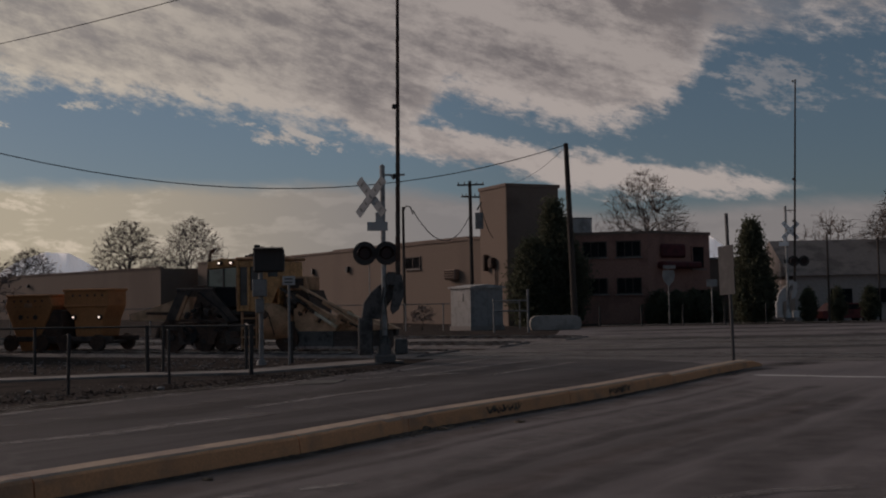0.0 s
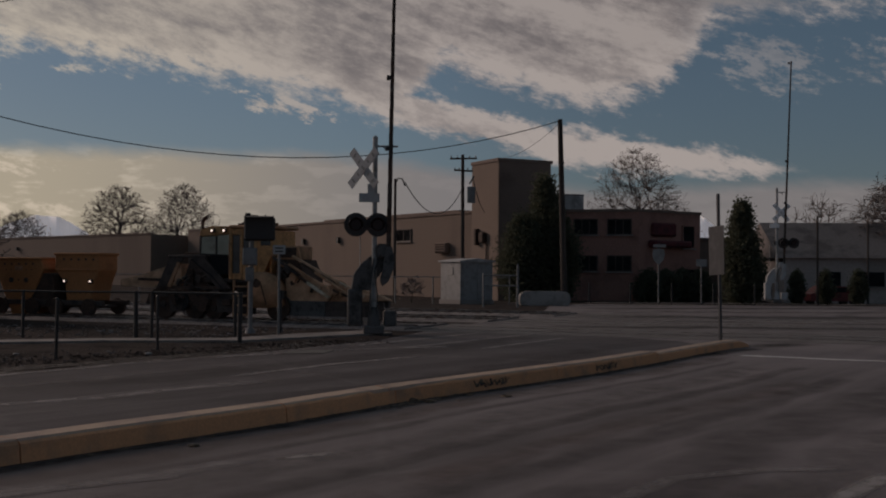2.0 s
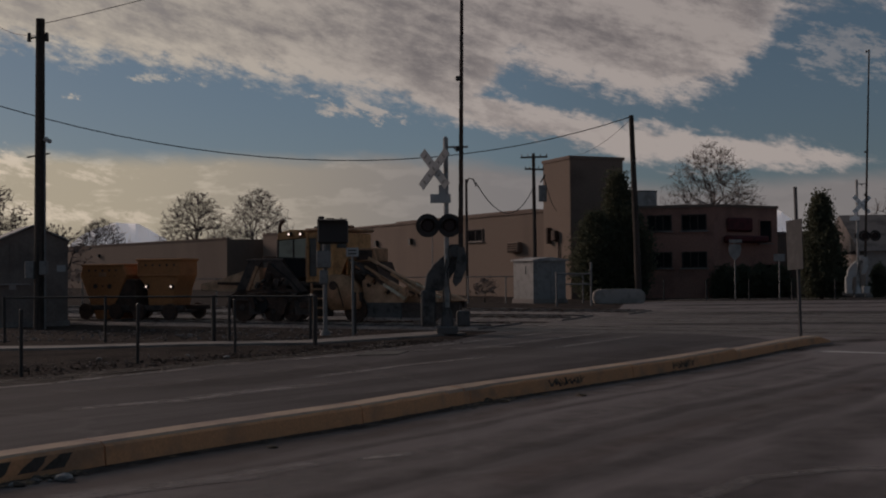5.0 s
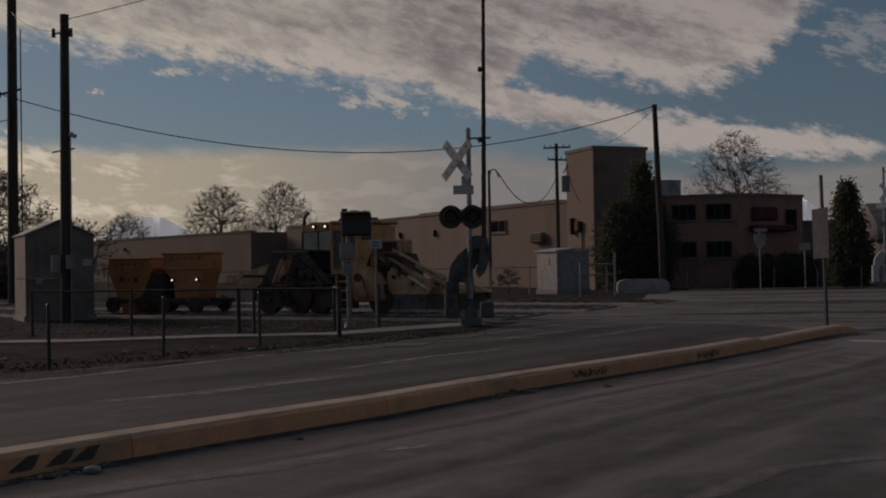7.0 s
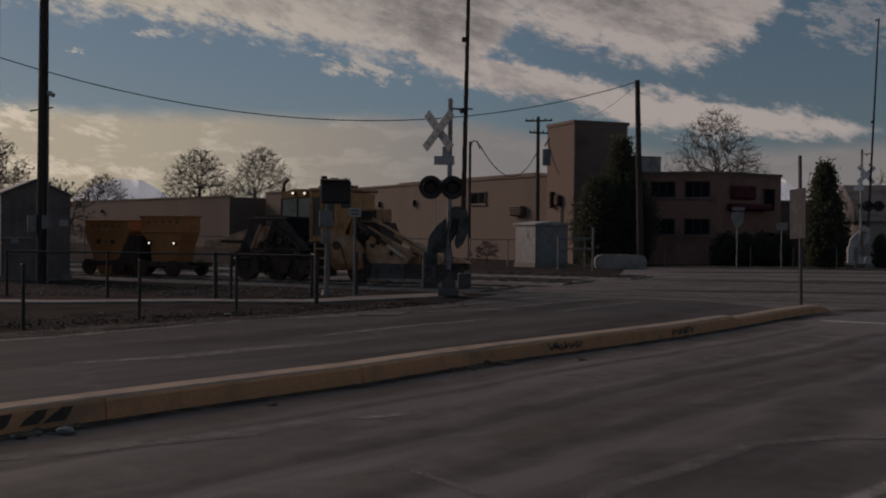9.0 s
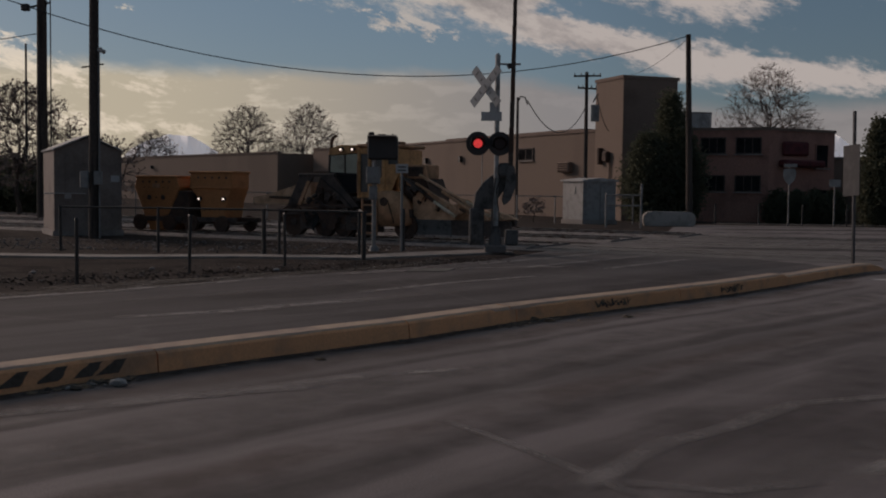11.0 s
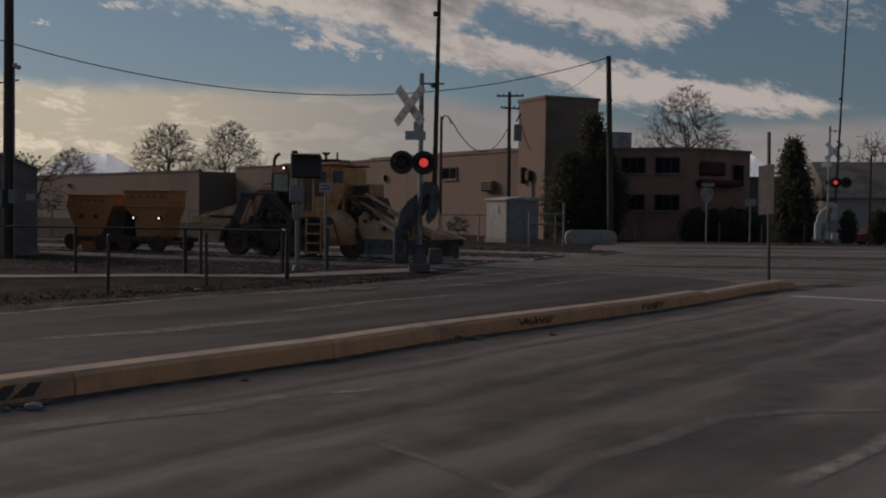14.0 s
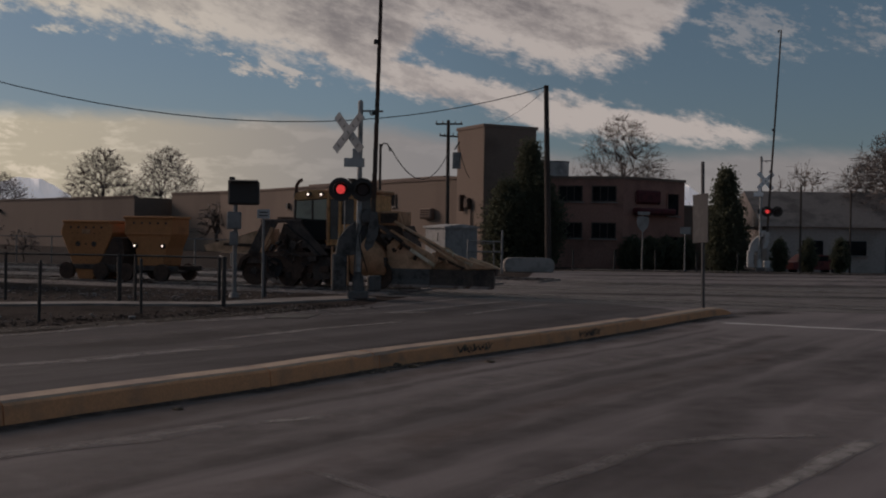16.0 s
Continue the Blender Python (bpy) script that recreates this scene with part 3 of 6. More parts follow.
for i, (pts, w, m, nm, lab) in enumerate([
        ([(5.0, 37.6), (11.0, 38.0), (20.0, 38.4), (40.0, 38.5)], 3.0, BAND, "tyre_band", "dark worn band across the road"),
        ([(3.0, 30.6), (9.0, 30.6), (16.0, 30.2), (30.0, 28.5)], 1.6, BAND, "tyre_band", "dark worn band across the road"),
        ([(6.0, 45.8), (14.0, 48.5), (30.0, 50.0)], 2.4, BAND, "tyre_band", "dark worn band across the road"),
        ([(3.6, 34.2), (9.0, 34.0), (20.0, 33.0)], 0.8, SEAL, "pale_patch", "pale worn strip across the road"),
        ([(5.5, 42.4), (10.0, 43.2), (24.0, 44.5)], 1.0, SEAL, "pale_patch", "pale worn strip across the road"),
        ([(6.5, 52.5), (12.0, 54.5), (30.0, 55.0)], 2.0, SEAL, "pale_patch", "pale worn strip across the road"),
        ([(6.5, 22.8), (7.4, 23.3), (8.6, 23.8)], 0.9, EDGE_DIRT, "dirt_edge", "dark soil trailing off the kerb end"),
        ([(5.0, 20.1), (5.9, 21.4), (6.8, 22.3)], 0.5, EDGE_DIRT, "dirt_edge", "dark soil trailing off the kerb end"),
        ([(-8.4, 12.6), (-6.4, 15.2), (-4.4, 18.6)], 0.35, SEAL, "salt_stain", "pale salt stain along the road edge"),
        ([(-3.9, 18.9), (-2.0, 20.9), (0.4, 22.2)], 0.35, SEAL, "salt_stain", "pale salt stain on the asphalt"),
        ([(-2.9, 15.6), (-1.9, 17.4), (-0.2, 19.6)], 0.3, SEAL, "salt_stain", "pale salt stain on the asphalt"),
        ([(-7.8, 15.0), (-5.2, 18.2), (-3.4, 20.6)], 0.6, EDGE_DIRT, "dirt_edge", "dark ragged soil along the road edge")]):
    streak(pts, w, m, nm, lab, seed=80 + i)
slab("drain_cover", [(-2.78, 19.85), (-2.02, 20.05), (-1.9, 20.95), (-2.7, 20.75)], 0.012, BLACK, "dark iron drain cover set in the asphalt", "drain", 0.02)


# ---- the median kerb ----
def kerb_at(s):
    for (x0, y0), (x1, y1) in zip(KERB_LINE, KERB_LINE[1:]):
        d = math.hypot(x1 - x0, y1 - y0)
        if s <= d or (x1, y1) == KERB_LINE[-1]:
            return Vector((x0 + (x1 - x0) * s / d, y0 + (y1 - y0) * s / d, 0)), Vector((x1 - x0, y1 - y0, 0)).normalized()
        s -= d


def build_kerb():
    root = thing("median_kerb", (0, 0, 0), "low concrete median kerb in worn yellow paint, chipped and stained", "kerb")
    root["kind"] = "structure"
    total = sum(math.dist(a, b) for a, b in zip(KERB_LINE, KERB_LINE[1:]))
    cuts = [0, 2.9, 5.6, 8.55, 11.53, 13.5, 17.2, 20.9, total]
    rnd = random.Random(5)
    for a, b in zip(cuts, cuts[1:]):
        bm = B()
        prev = None
        k = max(4, int((b - a) / 0.22))
        last = b >= total - 0.01
        for i in range(k + 1):
            s = a + 0.008 + (b - a - 0.016) * i / k
            c, d = kerb_at(s)
            inn = Vector((-d.y, d.x, 0))
            t = (total - s) / 0.5 if last else 1
            h = 0.19 * min(1, 0.25 + 0.75 * t) if t < 1 else 0.19
            if s > 20.92:
                h = min(h, 0.15)
            chip = rnd.uniform(-0.006, 0.006)
            if 13.2 < s < 13.75:
                chip -= 0.045
            w = 0.36
            prof = [(0, -0.02), (0.02, h * 0.8), (0.045 - chip, h - 0.015 + chip), (0.08 - chip, h + chip * 0.4), (w - 0.04, h), (w, h - 0.03), (w + 0.02, -0.02)]
            ring = [bm.verts.new(c + inn * u + Vector((0, 0, v))) for u, v in prof]
            if prev:
                for j in range(len(ring) - 1):
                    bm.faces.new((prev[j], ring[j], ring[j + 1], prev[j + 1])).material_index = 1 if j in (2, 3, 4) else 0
            else:
                bm.faces.new(ring[::-1])
            prev = ring
        bm.faces.new(prev)
        bmesh.ops.recalc_face_normals(bm, faces=bm.faces)
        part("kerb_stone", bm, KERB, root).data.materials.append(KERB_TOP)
    # black slanted bars and scrawled bars on the face
    def mark(s0, s1, z0, z1, lean, name, width=1.0):
        c0, d = kerb_at(s0)
        out = Vector((d.y, -d.x, 0))
        bm = B()
        n = 5
        prev = None
        for i in range(n + 1):
            z = z0 + (z1 - z0) * i / n
            u = 0.02 * min(1, z / 0.15)
            mid = s0 + (s1 - s0) / 2 + lean * (i / n - 0.5)
            wd = (s1 - s0) / 2 * (1 - 0.45 * i / n) * rnd.uniform(0.8, 1.1) * width
            pair = []
            for sg in (-1, 1):
                c, d2 = kerb_at(mid + sg * wd)
                o2 = Vector((d2.y, -d2.x, 0))
                pair.append(bm.verts.new(c - o2 * (u * 1.05) + o2 * 0.007 + Vector((0, 0, z))))
            if prev:
                bm.faces.new((prev[0], prev[1], pair[1], pair[0]))
            prev = pair
        part(name, bm, TAR if name == "bar" else SCRAWL, root, "black slanted paint bar" if name == "bar" else "")
    for s in (6.9, 7.2, 7.52, 7.82, 8.04):
        mark(s, s + 0.2, 0.045, 0.15, 0.13, "bar")
    for s0 in (15.1, 18.35):
        for k in range(16):
            s = s0 + 0.05 * k + rnd.uniform(-0.02, 0.02)
            z = rnd.uniform(0.03, 0.08)
            mark(s, s + rnd.uniform(0.03, 0.07), z, rnd.uniform(0.11, 0.155), rnd.uniform(-0.16, 0.16), "stroke")


build_kerb()
for i, (off, s0, s1, w, m, nm, lab) in enumerate([
        (0.1, 1.0, 24.0, 0.3, EDGE_DIRT, "gutter_dirt", "dark dirt along the foot of the kerb"),
        (0.55, 3.0, 23.0, 0.55, RUDDY, "ruddy_band", "reddish dusty band along the gutter"),
        (1.05, 3.5, 22.0, 0.22, STAIN, "tyre_band", "dark tyre-worn band on the asphalt"),
        (1.7, 4.0, 21.0, 0.7, DUST, "dust_line", "pale dusty band on the asphalt"),
        (2.25, 4.5, 21.5, 0.4, STAIN, "tyre_band", "dark tyre-worn band on the asphalt"),
        (2.9, 5.0, 19.0, 0.5, RUDDY, "ruddy_band", "reddish worn band on the asphalt"),
        (3.35, 5.0, 20.0, 0.5, STAIN, "tyre_band", "dark tyre-worn band on the asphalt"),
        (4.3, 6.0, 20.0, 0.9, STAIN, "tyre_band", "dark tyre-worn band on the asphalt"),
        (5.3, 7.0, 20.0, 0.8, DUST, "dust_line", "pale dusty band on the asphalt")]):
    streak(beside_kerb(off, s0, s1), w, m, nm, lab, seed=60 + i)


def build_litter():
    rnd = random.Random(9)
    for i in range(9):
        s = 7.6 + rnd.uniform(0, 0.55)
        c, d = kerb_at(s)
        out = Vector((d.y, -d.x, 0))
        c = c + out * rnd.uniform(0.08, 0.3)
        bm = B()
        r = rnd.uniform(0.02, 0.05)
        bmesh.ops.create_icosphere(bm, subdivisions=2, radius=r)
        for v in bm.verts:
            v.co = v.co * rnd.uniform(0.75, 1.2)
            v.co.z *= 0.55
        o = part("stone", bm, TAR if i % 3 else CONCRETE)
        o.location = (c.x, c.y, r * 0.3)
        tagged(o, "small broken stone lying against the kerb", "stone", "stones by the kerb")
    def cup(x, y, r, m, label):
        bm = B()
        bmesh.ops.create_icosphere(bm, subdivisions=2, radius=r)
        for v in bm.verts:
            v.co = Vector((v.co.x * 1.3, v.co.y * 0.8, v.co.z * 0.6)) * rnd.uniform(0.85, 1.12)
        o = part("litter", bm, m)
        o.location = (x, y, r * 0.45)
        tagged(o, label, "litter", "litter")
    cup(-3.33, 7.93, 0.06, TRASH, "crumpled white paper cup on the asphalt")
    cup(-3.62, 7.72, 0.03, TRASH, "crumpled white paper scrap on the asphalt")
    for x, y in ((-7.4, 19.2), (-6.0, 20.0), (-5.1, 19.4), (-7.9, 26.5), (-5.9, 26.3), (-9.0, 17.8), (-6.9, 27.5)):
        cup(x, y, rnd.uniform(0.025, 0.06), TRASH, "pale scrap of litter on the dirt")
    # loose soil, gravel and rubble
    lump = B()
    bmesh.ops.create_icosphere(lump, subdivisions=1, radius=1.0)
    shape = [v.co.copy() for v in lump.verts], [[v.index for v in f.verts] for f in lump.faces]
    lump.free()

    def scatter(name, spots, material, label, category):
        vs, fs = [], []
        for x, y, r in spots:
            n, a = len(vs), rnd.uniform(0, 6.3)
            sx, sy, sz = r * rnd.uniform(1.0, 2.2), r * rnd.uniform(0.8, 1.3), r * rnd.uniform(0.4, 0.8)
            for v in shape[0]:
                k = rnd.uniform(0.75, 1.2)
                px, py = v.x * sx * k, v.y * sy * k
                vs.append((x + px * math.cos(a) - py * math.sin(a), y + px * math.sin(a) + py * math.cos(a), v.z * sz * k))
            fs += [[n + q for q in f] for f in shape[1]]
        me = bpy.data.meshes.new(name)
        me.from_pydata(vs, [], fs)
        me.materials.append(material)
        tagged(new(name, me), label, category, kind="stuff")

    def verge(spread):
        t = rnd.random()
        return -10.5 + 9.0 * t + rnd.gauss(0, spread), 13.6 + 9.2 * t ** 1.15 + abs(rnd.gauss(0, spread)) + 0.6

    scatter("soil_clods", [(*verge(0.6), rnd.uniform(0.006, 0.026)) for _ in range(1100)], DIRT, "dark clods of soil and dead weeds along the road edge", "soil")
    scatter("gravel", [(*verge(1.1), rnd.uniform(0.006, 0.02)) for _ in range(700)], BALLAST, "pale loose gravel strewn over the dirt", "gravel")
    scatter("yard_gravel", [(rnd.uniform(-16, -3), rnd.uniform(24.5, 29.5), rnd.uniform(0.01, 0.04)) for _ in range(700)], BALLAST, "pale loose gravel strewn over the dirt", "gravel")
    spots = []
    for s0, s1, n in ((7.35, 8.3, 70), (13.0, 14.3, 60), (9.0, 20.0, 90)):
        for _ in range(n):
            c, d = kerb_at(rnd.uniform(s0, s1))
            off = abs(rnd.gauss(0, 0.12 if n != 90 else 0.05)) + 0.02
            spots.append((c.x + d.y * off, c.y - d.x * off, rnd.uniform(0.008, 0.032)))
    scatter("rubble", spots, SCRAWL, "dark broken rubble and grit along the kerb", "rubble")
    for i, (x, y) in enumerate(((-2.2, 9.6), (-0.35, 13.0), (-0.15, 12.9), (0.35, 13.6), (0.8, 13.5))):
        bm = B()
        r = 0.03 + 0.01 * (i % 3)
        bmesh.ops.create_icosphere(bm, subdivisions=2, radius=r)
        for v in bm.verts:
            v.co *= rnd.uniform(0.7, 1.25)
        o = part("stone", bm, SCRAWL)
        o.location = (x + 0.12, y - 0.15, r * 0.4)
        o.scale = (1.6, 1.2, 0.5)
        tagged(o, "broken chunk of kerb lying on the asphalt", "stone", "stones by the kerb")


build_litter()

# ---- railway tracks ----
TRACK_TURN = -21.0
DX, DY = math.cos(radians(TRACK_TURN)), math.sin(radians(TRACK_TURN))
TRACK_AT = (-3.5, 31.2)          # a point of the near track


def on_track(s, off=0.0):
    """A point s metres along the near track, off metres beyond it."""
    return TRACK_AT[0] + DX * s - DY * off, TRACK_AT[1] + DY * s + DX * off


def build_track(off, s0, s1, ties):
    x, y = on_track(0, off)
    root = thing("railway_track", (x, y, 0), "railway track with worn steel rails on dark wooden ties", "railway track", "tracks", TRACK_TURN)
    root["kind"] = "structure"
    bm = B()
    prism(bm, [(-2.0, -0.03), (2.0, -0.03), (1.5, 0.05), (-1.5, 0.05)], ties[1] - ties[0], pose((ties[0] + ties[1]) / 2, 0, 0, 0, 0, 90))
    part("ballast_bed", bm, BALLAST, root, "grey crushed stone ballast")
    for sy in (-0.72, 0.72):
        bm = B()
        prism(bm, [(-0.07, 0.05), (0.07, 0.05), (0.07, 0.06), (0.012, 0.068), (0.012, 0.09), (0.036, 0.097), (0.036, 0.12), (-0.036, 0.12), (-0.036, 0.097), (-0.012, 0.09), (-0.012, 0.068), (-0.07, 0.06)], ties[1] - ties[0], pose((ties[0] + ties[1]) / 2, sy, -0.02, 0, 0, 90))
        part("rail", bm, RAIL, root)
        bm = B()
        box(bm, (s1 - ties[1], 0.075, 0.06), ((s1 + ties[1]) / 2, sy, -0.02))
        part("rail", bm, RAIL, root)
    # crossing panels where the road passes
    for k, sy in enumerate((-1.55, -0.05, 1.5)):
        bm = B()
        box(bm, (s1 - ties[1], 1.25, 0.06), ((s1 + ties[1]) / 2, sy, -0.025), bevel=0.006)
        part("crossing_panel", bm, PANEL, root, "worn concrete crossing panel")
    me = None
    n = int((ties[1] - ties[0]) / 0.55)
    rnd = random.Random(int(off * 10))
    for i in range(n):
        if me is None:
            o = part("tie", box(B(), (0.22, 2.5, 0.06), bevel=0.01), TIE, root)
            me = o.data
        else:
            o = new("tie", me)
            o.parent = root
        o.matrix_basis = pose(ties[0] + 0.3 + i * 0.55, rnd.uniform(-0.05, 0.05), 0.031, 0, 0, rnd.uniform(-1, 1))


build_track(0.0, 0, 34, (-26, 3.6))
build_track(5.2, 0, 34, (-34, 4.2))
build_track(10.2, 0, 34, (-44, 5.0))


# ---- level-crossing signal masts ----
def build_mast(at, turn, top, cross, lamp, arm_len, label, lean, steel, shift):
    root = thing("crossing_signal", at, label, "railway signal", "crossing signals", turn)
    base = box(B(), (0.5, 0.5, 0.2), (0, 0, 0.06), bevel=0.03)
    part("base", base, PANEL, root, "rough concrete foundation")
    bm = tube(B(), (0, 0, 0.1), (0, 0, 0.5), 0.17, 0.13, 14)
    tube(bm, (0, 0, 0.5), (0, 0, 0.62), 0.13, 0.07, 14)
    part("collar", bm, steel, root, "tapered cast base collar")
    bm = tube(B(), (0, 0, 0.3), (0, 0, top), 0.062, 0.062, 14)
    tube(bm, (0, 0, top), (0, 0, top + 0.06), 0.075, 0.03, 12)
    part("pole", bm, SILVER, root, "silver-painted steel pole")
    # crossbuck, two boards on the near side
    for i, a in enumerate((45, -45)):
        bm = box(B(), (1.22, 0.02, 0.225), (0, 0, 0), bevel=0.004)
        o = part("crossbuck_board", bm, WHITE if shift < 0.5 else BRIGHT, root, "weathered white crossbuck board")
        o.matrix_basis = pose(-0.28 if shift < 0.5 else 0.2, -0.14, cross, 0, 0, -46 if shift < 0.5 else 14) @ pose(0, -0.022 * i, 0, 0, a + 2, 0)
        for k in range(5):
            bar = part("bar", box(B(), (0.05, 0.004, 0.09 if k % 2 else 0.12)), GALV, o)
            bar.matrix_basis = pose(-0.44 + 0.22 * k, -0.012, 0)
    bm = box(B(), (0.5, 0.02, 0.22), (-0.14, -0.09, cross - 0.72), bevel=0.004)
    box(bm, (0.17, 0.02, 0.24), (-0.1, -0.09, cross - 0.5), bevel=0.004)
    part("track_count_sign", bm, WHITE if shift < 0.5 else BRIGHT, root, "small weathered white plate")
    # bracket with tip rest for the arm
    bm = tube(B(), (0, 0, top - 0.2), (0.55, -0.05, top - 0.2), 0.025, 0.025, 8)
    tube(bm, (0.2, -0.05, top - 0.2), (0.28, -0.05, top - 0.32), 0.02, 0.02, 8)
    part("bracket", bm, SILVER, root)
    # lamps
    bm = tube(B(), (-0.55 + shift, -0.02, lamp), (0.1 + shift, -0.02, lamp), 0.03, 0.03, 8)
    tube(bm, (-0.12, 0, lamp - 0.1), (-0.12, 0, lamp + 0.14), 0.05, 0.05, 8)
    part("crossarm", bm, BLACK, root)
    discs = []
    for lx in (-0.55 + shift, -0.02 + shift):
        bm = tube(B(), (lx, -0.1, lamp), (lx, -0.125, lamp), 0.29, 0.29, 28)
        hou = part("lamp_background", bm, BLACK, root, "round black lamp background")
        bm = tube(B(), (lx, -0.1, lamp), (lx, 0.16, lamp), 0.2, 0.11, 18)
        part("lamp_housing", bm, BLACK, root)
        bm = B()
        n = 22
        ring = []
        for i in range(n + 1):
            a = radians(-25 + 230 * i / n)
            c, s = math.cos(a), math.sin(a)
            ring.append([bm.verts.new((lx + r * c, yy, lamp + r * s)) for r, yy in ((0.17, -0.12), (0.19, -0.12), (0.185, -0.36 + 0.08 * (1 - s)), (0.17, -0.36 + 0.08 * (1 - s)))])
        for p0, p1 in zip(ring, ring[1:]):
            for j in range(4):
                bm.faces.new((p0[j], p1[j], p1[(j + 1) % 4], p0[(j + 1) % 4]))
        bm.faces.new(ring[0])
        bm.faces.new(ring[-1][::-1])
        bmesh.ops.recalc_face_normals(bm, faces=bm.faces)
        part("visor", bm, BLACK, root)
        # the lens turns over: a bright face and a dark face
        bm = tube(B(), (0, -0.004, 0), (0, -0.018, 0), 0.11, 0.095, 24)
        disc = part("lens", bm, LENS_ON, root, "red signal lens")
        bm = tube(B(), (0, 0.004, 0), (0, 0.018, 0), 0.15, 0.13, 24)
        part("lens_back", bm, LENS_OFF, disc)
        discs.append((disc, lx, lamp))
    # gate mechanism, cases and arm
    bm = box(B(), (0.3, 0.36, 0.36), (0.2, 0.08, 1.98), bevel=0.05)
    tube(bm, (0.2, -0.16, 1.98), (0.2, 0.3, 1.98), 0.14, None, 16)
    part("mechanism_case", bm, steel, root, "grey steel gate mechanism case")
    bm = B()
    prism(bm, [(-0.02, 1.92), (0.3, 1.88), (0.24, 1.55), (0.06, 1.3), (-0.12, 1.02), (-0.56, 1.02), (-0.5, 1.42), (-0.3, 1.7)], 0.26, pose(0, 0.16, 0))
    bmesh.ops.bevel(bm, geom=list(bm.edges), offset=0.02, segments=1, affect="EDGES")
    part("bracket_plate", bm, steel, root, "grey cast bracket plate")
    bm = box(B(), (0.36, 0.34, 0.9), (-0.46, 0.1, 0.6), bevel=0.03)
    rl = part("relay_case", bm, steel, root, "grey steel relay case")
    part("case_door", box(B(), (0.3, 0.02, 0.76), (-0.46, -0.08, 0.6), bevel=0.006), steel, rl)
    part("hinge", box(B(), (0.03, 0.03, 0.5), (-0.3, -0.09, 0.6)), BLACK, rl)
    bm = box(B(), (0.32, 0.3, 0.38), (0.4, 0.1, 0.34), bevel=0.03)
    part("battery_case", bm, steel, root)
    part("conduit", path(B(), [(-0.1, -0.1, 0.2), (-0.09, -0.1, 1.2), (-0.02, -0.09, 1.8)], 0.02), steel, root)
    part("cable", path(B(), [(0.05, -0.1, 0.3), (0.08, -0.14, 0.9), (0.0, -0.12, 1.5), (0.15, -0.16, 1.9)], 0.014), BLACK, root)
    part("ladder_rail", tube(B(), (-0.34, 0.25, 1.0), (-0.34, 0.25, lamp - 0.1), 0.012, None, 6), SILVER, root)
    arm = new("gate_arm")
    arm.parent = root
    tagged(arm, "long narrow barrier arm raised upright with faded stripes")
    bm = B()
    for sx in (-0.11, 0.11):
        prism(bm, [(-0.07, 0.34), (0.08, 0.34), (0.12, 0.1), (0.11, -0.22), (0.0, -0.5), (-0.14, -0.62), (-0.2, -0.5), (-0.14, -0.2)], 0.03, pose(0, sx * 1.3, 0))
    part("counterweight_arm", bm, steel, arm)
    part("counterweight", box(B(), (0.16, 0.2, 0.34), (0.04, 0, -0.16), (0, 14, 0), bevel=0.03), BLACK, arm)
    seg = 14
    for i in range(seg):
        z0, z1 = 0.05 + (arm_len - 0.05) * i / seg, 0.05 + (arm_len - 0.05) * (i + 1) / seg
        w = 0.12 - 0.055 * i / seg
        part("arm_band", box(B(), (w, 0.05, z1 - z0), (0.006 * i, 0, (z0 + z1) / 2), bevel=0.006), RUST if i % 2 else POLE, arm)
    for z in (arm_len * 0.32, arm_len * 0.52, arm_len - 0.1):
        part("arm_light", box(B(), (0.1, 0.1, 0.12), (-0.05, 0, z), bevel=0.02), BLACK, arm)
    arm.matrix_basis = pose(0.34, -0.12, 1.75, 0, lean, 0)
    return root, arm, discs


NEAR = build_mast((-1.44, 26.3, 0.05), 6, 4.75, 4.0, 2.62, 8.6, "silver railway crossing signal with crossbuck, twin lamps and raised gate arm", 0.2, MASTGREY, 0.09)
FAR = build_mast((18.6, 58.0, 0.02), -8, 6.15, 4.85, 3.2, 11.3, "distant silver railway crossing signal with crossbuck and raised gate arm", 1.5, WHITE, 0.88)


